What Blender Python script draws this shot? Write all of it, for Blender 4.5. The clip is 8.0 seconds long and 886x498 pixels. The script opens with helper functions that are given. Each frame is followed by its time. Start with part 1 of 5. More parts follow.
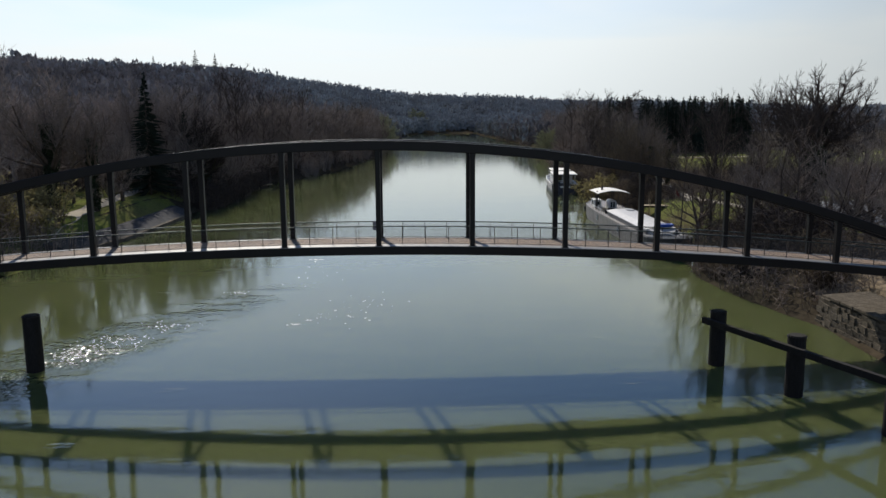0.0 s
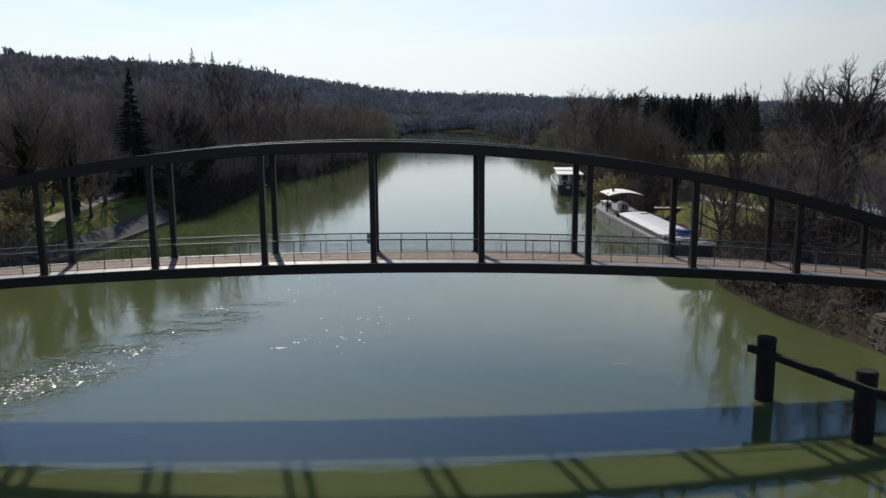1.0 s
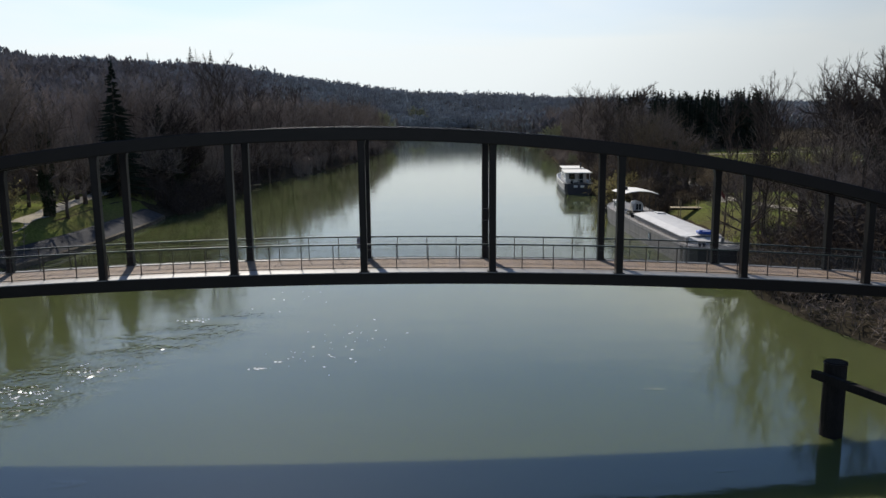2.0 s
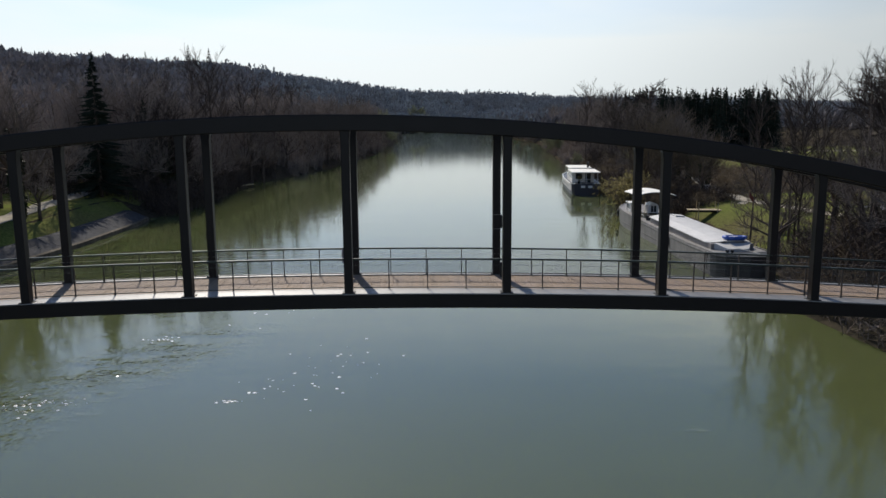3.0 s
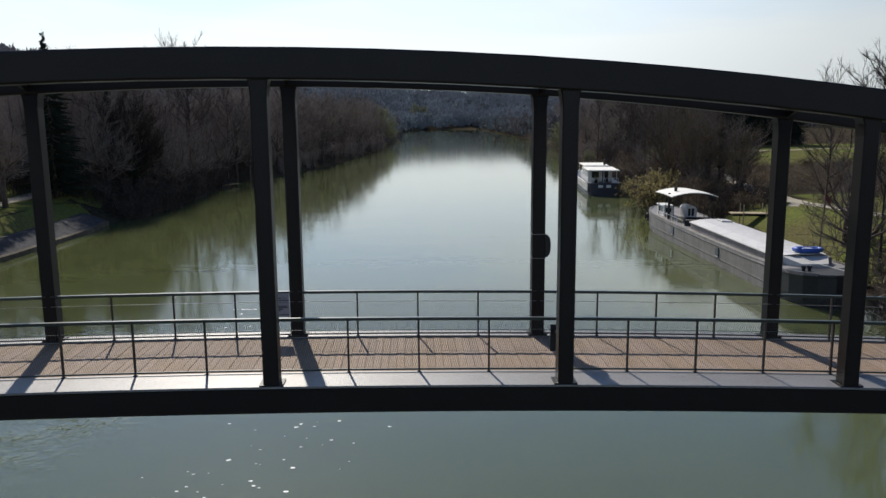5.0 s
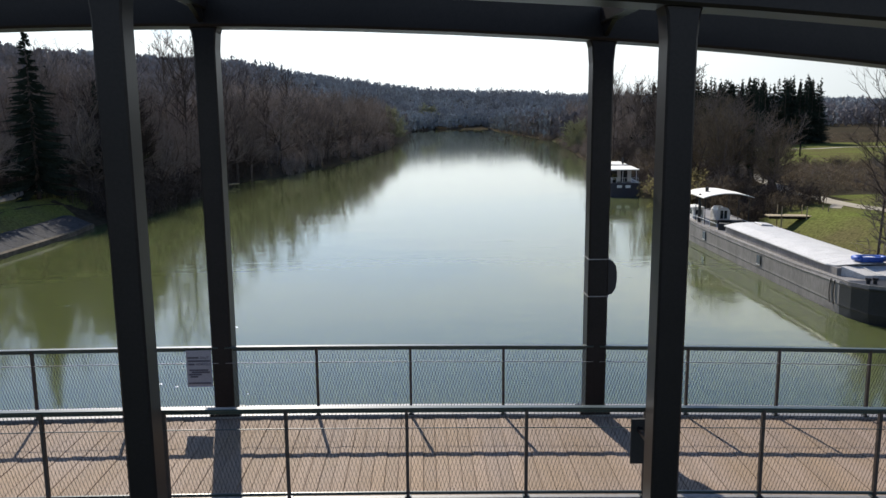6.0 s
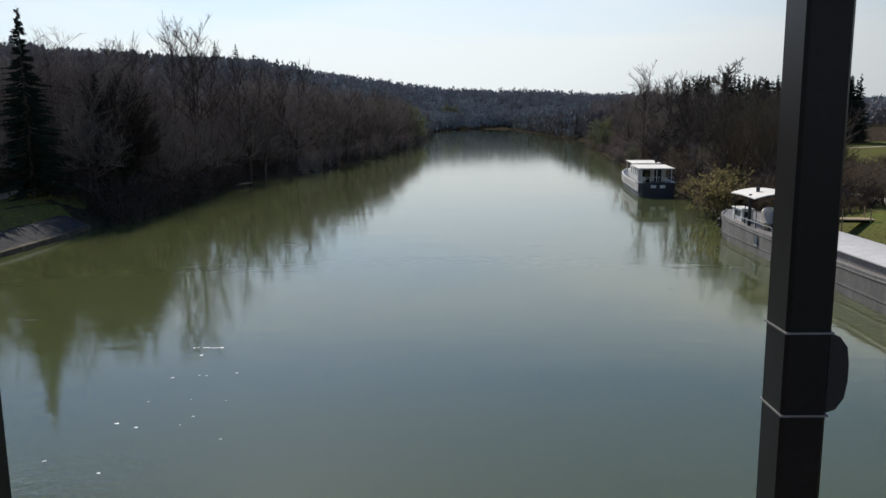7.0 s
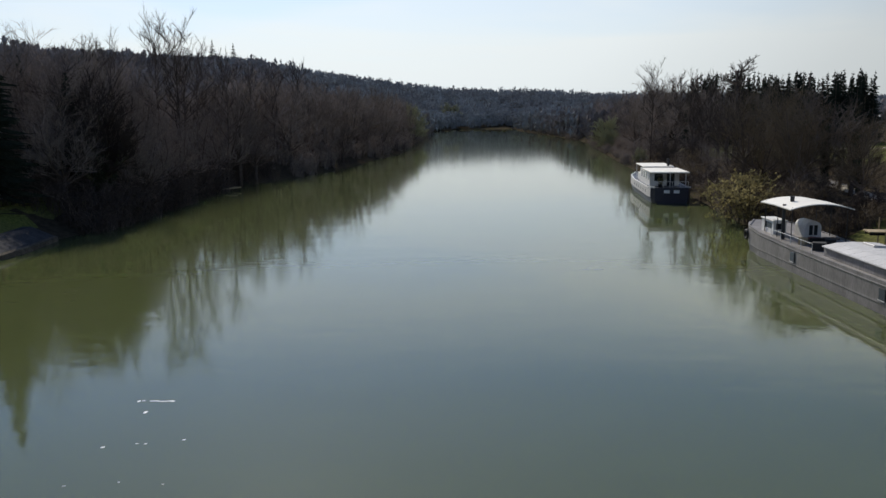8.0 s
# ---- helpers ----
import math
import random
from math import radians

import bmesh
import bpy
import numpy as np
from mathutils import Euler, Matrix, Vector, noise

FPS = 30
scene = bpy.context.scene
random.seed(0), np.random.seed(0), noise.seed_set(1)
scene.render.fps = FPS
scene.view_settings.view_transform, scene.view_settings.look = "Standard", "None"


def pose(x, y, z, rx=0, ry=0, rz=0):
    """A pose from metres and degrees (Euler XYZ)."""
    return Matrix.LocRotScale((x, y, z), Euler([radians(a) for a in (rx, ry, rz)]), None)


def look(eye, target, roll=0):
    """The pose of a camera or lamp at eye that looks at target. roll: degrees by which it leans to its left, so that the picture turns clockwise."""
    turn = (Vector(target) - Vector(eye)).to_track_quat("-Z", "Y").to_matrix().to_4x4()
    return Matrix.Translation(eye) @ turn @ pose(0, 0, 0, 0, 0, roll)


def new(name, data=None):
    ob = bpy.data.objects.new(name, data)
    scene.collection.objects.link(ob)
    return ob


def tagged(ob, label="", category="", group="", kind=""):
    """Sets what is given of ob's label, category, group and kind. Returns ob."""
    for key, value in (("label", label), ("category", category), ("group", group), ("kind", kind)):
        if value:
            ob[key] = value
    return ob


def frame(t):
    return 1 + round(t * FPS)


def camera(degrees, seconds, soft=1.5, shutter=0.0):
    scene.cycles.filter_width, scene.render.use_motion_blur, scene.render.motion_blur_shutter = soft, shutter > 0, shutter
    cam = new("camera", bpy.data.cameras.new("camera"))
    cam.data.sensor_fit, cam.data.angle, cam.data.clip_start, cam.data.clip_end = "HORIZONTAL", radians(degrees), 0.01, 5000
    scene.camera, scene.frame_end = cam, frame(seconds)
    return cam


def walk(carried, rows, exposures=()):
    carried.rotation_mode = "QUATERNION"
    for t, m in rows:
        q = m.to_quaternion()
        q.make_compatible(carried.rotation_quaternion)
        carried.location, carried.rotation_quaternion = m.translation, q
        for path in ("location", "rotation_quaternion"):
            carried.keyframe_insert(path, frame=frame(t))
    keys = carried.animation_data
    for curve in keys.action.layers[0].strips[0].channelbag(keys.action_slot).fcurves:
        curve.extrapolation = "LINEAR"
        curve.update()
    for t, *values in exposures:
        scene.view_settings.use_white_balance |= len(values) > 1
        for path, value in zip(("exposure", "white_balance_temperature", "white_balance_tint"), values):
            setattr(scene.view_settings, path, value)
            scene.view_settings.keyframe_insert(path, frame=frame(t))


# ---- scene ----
# Metres. Water level is z = -0.17, x runs along the footbridge, y upstream, away from the start of the flight.
cam = camera(59.2, 8.0)
PATH = [
    (0.0, look((-0.733, -41.073, 12.548), (-0.654, -39.102, 12.22), -0.3)),
    (0.5, look((-0.709, -38.354, 12.549), (-0.633, -36.383, 12.219), -0.4)),
    (1.0, look((-0.737, -35.492, 12.508), (-0.657, -33.521, 12.175), -0.4)),
    (2.5, look((-0.523, -26.902, 11.484), (-0.446, -24.931, 11.153), -0.5)),
    (3.0, look((-0.463, -24.067, 11.351), (-0.386, -22.097, 11.019), -0.4)),
    (3.5, look((-0.376, -21.207, 10.847), (-0.299, -19.236, 10.515), -0.5)),
    (4.0, look((-0.292, -18.364, 10.669), (-0.214, -16.393, 10.336), -0.4)),
    (4.5, look((-0.168, -15.502, 10.525), (-0.093, -13.532, 10.192), -0.4)),
    (6.0, look((0.205, -6.99, 9.835), (0.253, -5.018, 9.503), -0.5)),
    (6.5, look((0.359, -4.09, 9.429), (0.37, -2.117, 9.1), -0.4)),
    (7.0, look((0.412, -1.3, 9.217), (0.404, 0.673, 8.887), -0.5)),
    (7.5, look((0.393, 1.647, 9.281), (0.385, 3.619, 8.95), -0.5)),
    (8.0, look((0.509, 4.534, 9.374), (0.5, 6.506, 9.043), -0.6)),
]
walk(cam, PATH, exposures=((0.0, 0.12, 6600, 10), (4.7, 0.15, 6600, 10), (5.8, 0.64, 6600, 10), (6.3, 0.50, 6600, 10), (7.0, 0.08, 6600, 10), (8.0, 0.03, 6600, 10)))

# ---- daylight ----
SUN_EL, SUN_AZ = radians(37.3), radians(-13.5)
to_sun = Vector((math.sin(SUN_AZ) * math.cos(SUN_EL), math.cos(SUN_AZ) * math.cos(SUN_EL), math.sin(SUN_EL)))
world = bpy.data.worlds.new("sky")
scene.world = world
world.use_nodes = True
wn, wl = world.node_tree.nodes, world.node_tree.links
sky = wn.new("ShaderNodeTexSky")
sky.sky_type, sky.sun_disc = "NISHITA", False
sky.sun_elevation, sky.sun_rotation = SUN_EL, SUN_AZ
sky.air_density, sky.dust_density, sky.ozone_density, sky.altitude = 1.0, 0.3, 4.0, 60
# thin high cloud: streaks of white drawn out over the blue
wco, wmap, wno, wramp, wmix = (wn.new("ShaderNode" + k) for k in ("TexCoord", "Mapping", "TexNoise", "ValToRGB", "Mix"))
wmap.inputs["Scale"].default_value, wmap.inputs["Rotation"].default_value = (0.7, 2.4, 6.0), (0.0, 0.5, radians(25))
wno.inputs["Scale"].default_value, wno.inputs["Detail"].default_value, wno.inputs["Distortion"].default_value = 1.3, 5, 0.6
wramp.color_ramp.elements[0].position, wramp.color_ramp.elements[1].position = 0.42, 0.70
wramp.color_ramp.elements[0].color, wramp.color_ramp.elements[1].color = (0.0, 0.0, 0.0, 1), (0.45, 0.45, 0.45, 1)
wmix.data_type = "RGBA"
wl.new(wco.outputs["Generated"], wmap.inputs[0])
wl.new(wmap.outputs[0], wno.inputs["Vector"])
wl.new(wno.outputs[0], wramp.inputs[0])
# haze whitens the sky towards the horizon
wsep, whaze, wmax = (wn.new("ShaderNode" + k) for k in ("SeparateXYZ", "ValToRGB", "Math"))
wl.new(wco.outputs["Generated"], wsep.inputs[0])
wl.new(wsep.outputs[2], whaze.inputs[0])
for k, (at, much) in enumerate(((0.0, 0.74), (0.33, 0.02), (0.12, 0.68), (0.22, 0.60))):
    stop = whaze.color_ramp.elements[k] if k < 2 else whaze.color_ramp.elements.new(at)
    stop.position, stop.color = at, (much, much, much, 1)
wmax.operation, wmax.use_clamp = "ADD", True
# the streaks thin out overhead
wthin, wfade = wn.new("ShaderNodeMapRange"), wn.new("ShaderNodeMath")
wthin.inputs[1].default_value, wthin.inputs[2].default_value, wthin.inputs[3].default_value, wthin.inputs[4].default_value = 0.20, 0.40, 1.0, 0.1
wl.new(wsep.outputs[2], wthin.inputs[0])
wfade.operation = "MULTIPLY"
wl.new(wramp.outputs[0], wfade.inputs[0]), wl.new(wthin.outputs[0], wfade.inputs[1])
# a long soft-edged bank of thin cloud, its border running up across the sky; clearer air beyond it
wbank, wwave, wedge, wsum = (wn.new("ShaderNode" + k) for k in ("VectorMath", "Math", "MapRange", "Math"))
wbank.operation, wbank.inputs[1].default_value = "DOT_PRODUCT", (0.218, 0.171, -0.961)
wl.new(wco.outputs["Generated"], wbank.inputs[0])
wwave.operation, wwave.inputs[1].default_value = "MULTIPLY_ADD", 0.05
wl.new(wno.outputs[0], wwave.inputs[0]), wl.new(wbank.outputs["Value"], wwave.inputs[2])
wedge.interpolation_type = "SMOOTHSTEP"
wedge.inputs[1].default_value, wedge.inputs[2].default_value, wedge.inputs[3].default_value, wedge.inputs[4].default_value = 0.012, 0.045, -0.15, 0.05
wl.new(wwave.outputs[0], wedge.inputs[0])
wsum.operation = "ADD"
wl.new(wedge.outputs[0], wsum.inputs[0]), wl.new(whaze.outputs[0], wsum.inputs[1])
wl.new(wfade.outputs[0], wmax.inputs[0]), wl.new(wsum.outputs[0], wmax.inputs[1])
wl.new(wmax.outputs[0], wmix.inputs[0])
# clear air is deeper blue between the streaks
wtint = wn.new("ShaderNodeMix")
wtint.data_type, wtint.blend_type = "RGBA", "MULTIPLY"
wtint.inputs[0].default_value, wtint.inputs[7].default_value = 1.0, (0.66, 0.72, 0.80, 1)
wl.new(sky.outputs[0], wtint.inputs[6])
wl.new(wtint.outputs[2], wmix.inputs[6])
wmix.inputs[7].default_value = (6.15, 6.65, 6.85, 1)
# the sky is brightest round the sun, dimmest a right angle away and lighter again opposite
wdot, wturn, wfall, wglow = (wn.new("ShaderNode" + k) for k in ("VectorMath", "MapRange", "ValToRGB", "Mix"))
wdot.operation, wdot.inputs[1].default_value = "DOT_PRODUCT", to_sun
wturn.inputs[1].default_value, wturn.inputs[2].default_value = -1.0, 1.0
for k, (at, much) in enumerate(((-1.0, 1.0), (1.0, 1.0), (0.1, 0.9), (0.52, 0.50), (0.65, 0.65), (0.77, 0.87), (0.86, 0.95), (0.95, 1.0))):
    stop = wfall.color_ramp.elements[k] if k < 2 else wfall.color_ramp.elements.new(at * 0.5 + 0.5)
    stop.position, stop.color = at * 0.5 + 0.5, (much, much, much, 1)
wglow.data_type, wglow.blend_type, wglow.inputs[0].default_value = "RGBA", "MULTIPLY", 1.0
wl.new(wco.outputs["Generated"], wdot.inputs[0])
wl.new(wdot.outputs["Value"], wturn.inputs[0])
wl.new(wturn.outputs[0], wfall.inputs[0])
wl.new(wmix.outputs[2], wglow.inputs[6])
wl.new(wfall.outputs[0], wglow.inputs[7])
wl.new(wglow.outputs[2], wn["Background"].inputs[0])
wn["Background"].inputs[1].default_value = 0.145
sun = new("sun", bpy.data.lights.new("sun", "SUN"))
sun.data.energy, sun.data.angle, sun.data.color = 4.3, radians(0.6), (1.0, 0.94, 0.84)
sun.matrix_world = look(to_sun * 100, (0, 0, 0))
scene.view_settings.exposure = 0.0


# ---- materials ----
def material(name, base, rough=0.8, metal=0.0, vary=0.25, scale=3.0, fine=40.0, bump=0.2, spec=0.5, second=None, per_object=0.0, stretch=(1, 1, 1), whole=False):
    """A surface with large patches, fine grain and relief; second is the colour of the patches; whole: patches run on across neighbouring pieces."""
    m = bpy.data.materials.new(name)
    m.use_nodes = True
    n, l = m.node_tree.nodes, m.node_tree.links
    b = n["Principled BSDF"]
    b.inputs["Roughness"].default_value, b.inputs["Metallic"].default_value = rough, metal
    b.inputs["Specular IOR Level"].default_value = spec
    co = n.new("ShaderNodeTexCoord")
    mp = n.new("ShaderNodeMapping")
    mp.inputs["Scale"].default_value = stretch
    l.new(n.new("ShaderNodeNewGeometry").outputs["Position"] if whole else co.outputs["Object"], mp.inputs[0])
    big, small = n.new("ShaderNodeTexNoise"), n.new("ShaderNodeTexNoise")
    for t, sc, d in ((big, scale, 6), (small, fine, 3)):
        t.inputs["Scale"].default_value, t.inputs["Detail"].default_value = sc, d
        l.new(mp.outputs[0], t.inputs["Vector"])
    ramp = n.new("ShaderNodeValToRGB")
    c2 = second or tuple(c * (1 - vary) for c in base)
    ramp.color_ramp.elements[0].color, ramp.color_ramp.elements[1].color = (*c2, 1), (*base, 1)
    ramp.color_ramp.elements[0].position, ramp.color_ramp.elements[1].position = 0.35, 0.65
    l.new(big.outputs[0], ramp.inputs[0])
    mul = n.new("ShaderNodeMix")
    mul.data_type, mul.blend_type = "RGBA", "MULTIPLY"
    mul.inputs[0].default_value = 1.0
    g = n.new("ShaderNodeMapRange")
    g.inputs[1].default_value, g.inputs[2].default_value, g.inputs[3].default_value, g.inputs[4].default_value = 0.3, 0.7, 1 - vary, 1 + vary
    l.new(small.outputs[0], g.inputs[0])
    l.new(ramp.outputs[0], mul.inputs[6])
    l.new(g.outputs[0], mul.inputs[7])
    last = mul.outputs[2]
    if per_object:
        info, r, hsv = n.new("ShaderNodeObjectInfo"), n.new("ShaderNodeMapRange"), n.new("ShaderNodeHueSaturation")
        r.inputs[3].default_value, r.inputs[4].default_value = 1 - per_object, 1 + per_object
        l.new(info.outputs["Random"], r.inputs[0])
        l.new(r.outputs[0], hsv.inputs["Value"])
        l.new(last, hsv.inputs["Color"])
        last = hsv.outputs[0]
    l.new(last, b.inputs["Base Color"])
    if bump:
        bp = n.new("ShaderNodeBump")
        bp.inputs["Strength"].default_value, bp.inputs["Distance"].default_value = bump, 0.02
        l.new(small.outputs[0], bp.inputs["Height"])
        l.new(bp.outputs[0], b.inputs["Normal"])
    return m


STEEL = material("dark_painted_steel", (0.0115, 0.0095, 0.0100), 0.38, vary=0.2, scale=1.2, fine=30, bump=0.03, spec=0.2)
RAIL = material("green_painted_rail", (0.020, 0.035, 0.032), 0.35, vary=0.2, scale=4, fine=60, bump=0.03)
MESHWIRE = material("galvanised_mesh", (0.045, 0.045, 0.043), 0.5, metal=0.2, bump=0)
LEDGE = material("galvanised_plate", (0.20, 0.195, 0.195), 0.5, metal=0.1, vary=0.12, scale=1.5, fine=25, bump=0.05)
PLANK = material("worn_deck_board", (0.255, 0.185, 0.14), 0.8, vary=0.16, scale=0.9, fine=30, bump=0.3, per_object=0.10, stretch=(2, 1, 2), second=(0.24, 0.163, 0.102), whole=True)
CONCRETE = material("weathered_concrete", (0.33, 0.31, 0.28), 0.9, vary=0.3, scale=0.8, fine=18, bump=0.4)
STONE = material("rubble_stone", (0.13, 0.11, 0.085), 0.95, vary=0.4, scale=2.5, fine=20, bump=0.6, per_object=0.22, spec=0.1)
# quay stone darkened to carry the shadow of the quayside trees
REVET = material("revetment_stone", (0.062, 0.062, 0.066), 0.95, vary=0.35, scale=1.0, fine=8, bump=0.6, spec=0.1)
TIMBER = material("dark_wet_timber", (0.017, 0.015, 0.014), 0.8, vary=0.3, scale=3, fine=25, bump=0.4, stretch=(1, 1, 0.2), spec=0.2)
BARK = material("grey_brown_bark", (0.125, 0.100, 0.086), 0.9, vary=0.35, scale=1.5, fine=14, bump=0.5, per_object=0.3, spec=0.0)
TWIG = material("brown_twigs", (0.25, 0.206, 0.178), 0.85, vary=0.3, scale=0.4, fine=6, bump=0, per_object=0.35, spec=0.0)
TWIG_DARK = material("dark_fine_twigs", (0.075, 0.060, 0.052), 0.85, vary=0.3, scale=0.4, fine=6, bump=0, per_object=0.25, spec=0.0)
TWIG_PALE = material("pale_twigs", (0.185, 0.145, 0.10), 0.85, vary=0.3, scale=0.4, fine=6, bump=0, per_object=0.2, spec=0.0)
BUD = material("yellow_green_buds", (0.29, 0.25, 0.12), 0.8, vary=0.35, scale=0.8, fine=9, bump=0, per_object=0.2, spec=0.0)
TWIG_SILVER = material("silvery_willow_twigs", (0.44, 0.44, 0.30), 0.85, vary=0.25, scale=0.4, fine=6, bump=0, per_object=0.15, spec=0.0)
RUSTRAIL = material("rust_brown_rail_post", (0.040, 0.029, 0.024), 0.6, vary=0.3, scale=5, fine=50, bump=0.1)
NEEDLE = material("dark_conifer_needles", (0.036, 0.046, 0.034), 0.8, vary=0.35, scale=0.5, fine=6, bump=0, per_object=0.25, spec=0.0)
LITTER = material("leaf_litter", (0.060, 0.048, 0.034), 0.95, vary=0.3, scale=0.06, fine=2.0, bump=0.6, second=(0.040, 0.036, 0.026), spec=0.0)
GRASS = material("meadow_grass", (0.115, 0.135, 0.038), 0.95, vary=0.35, scale=0.15, fine=5.0, bump=0.8, second=(0.105, 0.095, 0.045), spec=0.0)
EARTH = material("dry_bank_earth", (0.24, 0.19, 0.13), 0.95, vary=0.3, scale=0.5, fine=9, bump=0.6, second=(0.15, 0.12, 0.08), spec=0.0)
PATHMAT = material("pale_gravel", (0.40, 0.36, 0.29), 0.95, vary=0.15, scale=0.6, fine=20, bump=0.4, spec=0.0)
ASPHALT = material("court_asphalt", (0.16, 0.17, 0.19), 0.9, vary=0.15, scale=0.4, fine=15, bump=0.2)
HULLGREY = material("grey_hull_paint", (0.215, 0.203, 0.196), 0.55, vary=0.22, scale=1.1, fine=9, bump=0.08, second=(0.145, 0.135, 0.13), stretch=(1, 1, 0.35))
HULLDARK = material("black_hull_paint", (0.018, 0.019, 0.024), 0.45, vary=0.25, scale=0.7, fine=8, bump=0.08)
HULLBLUE = material("navy_hull_paint", (0.013, 0.017, 0.036), 0.4, vary=0.2, scale=0.7, fine=8, bump=0.05)
WHITE = material("white_boat_paint", (0.74, 0.73, 0.70), 0.45, vary=0.08, scale=1.2, fine=12, bump=0.04)
ROOFGREY = material("pale_roof_sheet", (0.57, 0.555, 0.535), 0.5, vary=0.12, scale=0.9, fine=10, bump=0.08)
CANVAS = material("cream_canvas", (0.76, 0.74, 0.68), 0.8, vary=0.06, scale=1.0, fine=20, bump=0.1)
BLUE = material("blue_dinghy_skin", (0.03, 0.10, 0.42), 0.5, vary=0.1, scale=3, fine=20, bump=0.05)
RED = material("red_cloth", (0.13, 0.032, 0.026), 0.8, vary=0.1, bump=0.05)
RUBBER = material("black_rubber", (0.015, 0.015, 0.016), 0.7, vary=0.2, bump=0.1)
PLANKPALE = material("pale_gangway_wood", (0.42, 0.33, 0.2), 0.8, vary=0.2, scale=3, fine=30, bump=0.2)
SIGNWHITE = material("white_notice_sheet", (0.24, 0.24, 0.27), 0.6, vary=0.06, bump=0.02)
INK = material("grey_ink", (0.06, 0.06, 0.08), 0.7, vary=0.05, bump=0)
# near hillsides: bare-wood brown, lightened a little to hold haze
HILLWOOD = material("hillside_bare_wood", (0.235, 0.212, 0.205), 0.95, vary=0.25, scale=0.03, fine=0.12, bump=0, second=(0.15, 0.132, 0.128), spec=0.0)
# bramble stems darkened: the shade low in the woods is in this colour
SHADE_BRAMBLE = material("dark_bramble_stems", (0.090, 0.072, 0.062), 0.9, vary=0.35, scale=0.3, fine=5, bump=0, spec=0.0)
MOSS = material("mossy_bark", (0.085, 0.082, 0.045), 0.95, vary=0.4, scale=1.2, fine=9, bump=0.5, second=(0.055, 0.048, 0.036), spec=0.0)
IVY = material("dark_ivy_leaves", (0.030, 0.042, 0.020), 0.6, vary=0.35, scale=1.0, fine=9, bump=0, spec=0.15)
# far hills: distance haze painted in as a paler, bluer wood colour
HAZEWOOD = material("distant_bare_wood", (0.27, 0.285, 0.295), 0.95, vary=0.25, scale=0.02, fine=0.1, bump=0, second=(0.21, 0.21, 0.215), spec=0.0)

def thin(m, share):
    """Lets part of the light through: fine twigs and young leaves glow when lit from behind."""
    n, l = m.node_tree.nodes, m.node_tree.links
    b = n["Principled BSDF"]
    through_, both_ = n.new("ShaderNodeBsdfTranslucent"), n.new("ShaderNodeMixShader")
    l.new(b.inputs["Base Color"].links[0].from_socket, through_.inputs[0])
    both_.inputs[0].default_value = share
    l.new(b.outputs[0], both_.inputs[1])
    l.new(through_.outputs[0], both_.inputs[2])
    l.new(both_.outputs[0], n["Material Output"].inputs[0])


for _m, _share in ((BUD, 0.4), (TWIG, 0.15), (TWIG_PALE, 0.2), (TWIG_SILVER, 0.5)):
    thin(_m, _share)

GLASS = bpy.data.materials.new("dark_window_glass")
GLASS.use_nodes = True
_b = GLASS.node_tree.nodes["Principled BSDF"]
_b.inputs["Base Color"].default_value, _b.inputs["Roughness"].default_value = (0.02, 0.025, 0.03, 1), 0.04

# turbid green river water: suspended silt scatters the daylight, the surface mirrors
WATER = bpy.data.materials.new("turbid_river_water")
WATER.use_nodes = True
n, l = WATER.node_tree.nodes, WATER.node_tree.links
b = n["Principled BSDF"]
b.inputs["IOR"].default_value = 1.50
# light spreads sideways in the silt and softens the shadows on it
b.subsurface_method = "BURLEY"
b.inputs["Subsurface Weight"].default_value, b.inputs["Subsurface Scale"].default_value = 1.0, 0.9
b.inputs["Subsurface Radius"].default_value = (0.9, 1.0, 0.7)
co = n.new("ShaderNodeTexCoord")
silt = n.new("ShaderNodeTexNoise")
silt.inputs["Scale"].default_value, silt.inputs["Detail"].default_value = 0.05, 4
l.new(co.outputs["Object"], silt.inputs["Vector"])
cr = n.new("ShaderNodeValToRGB")
cr.color_ramp.elements[0].color, cr.color_ramp.elements[1].color = (0.070, 0.083, 0.031, 1), (0.084, 0.097, 0.039, 1)
l.new(silt.outputs[0], cr.inputs[0])
l.new(cr.outputs[0], b.inputs["Base Color"])
heights = []
for sc, st, amount in (((0.12, 0.3, 1), 1.0, 0.42), ((0.8, 1.3, 1), 1.0, 0.17), ((5, 8, 1), 1.0, 0.02)):
    mp, nz, mu = n.new("ShaderNodeMapping"), n.new("ShaderNodeTexNoise"), n.new("ShaderNodeMath")
    mp.inputs["Scale"].default_value = sc
    nz.inputs["Scale"].default_value, nz.inputs["Detail"].default_value = st, 2
    mu.operation, mu.inputs[1].default_value = "MULTIPLY", amount
    l.new(co.outputs["Object"], mp.inputs[0])
    l.new(mp.outputs[0], nz.inputs["Vector"])
    l.new(nz.outputs[0], mu.inputs[0])
    heights.append(mu.outputs[0])
a1, a2 = n.new("ShaderNodeMath"), n.new("ShaderNodeMath")
l.new(heights[0], a1.inputs[0]), l.new(heights[1], a1.inputs[1])
l.new(a1.outputs[0], a2.inputs[0]), l.new(heights[2], a2.inputs[1])
# choppy streak trailing from the pile, and stray cat's-paws of wind
sep, dx, dy, off, near, span, lo, stray, smap, strayramp, both, chop, cmul, a3 = (n.new("ShaderNode" + k) for k in ("SeparateXYZ", "Math", "Math", "Math", "MapRange", "MapRange", "Math", "TexNoise", "Mapping", "MapRange", "Math", "TexNoise", "Math", "Math"))
l.new(co.outputs["Object"], sep.inputs[0])
dx.operation, dx.inputs[1].default_value = "MULTIPLY_ADD", 0.5
l.new(sep.outputs[1], dx.inputs[0])
dx.inputs[2].default_value = -20.0
off.operation = "SUBTRACT"
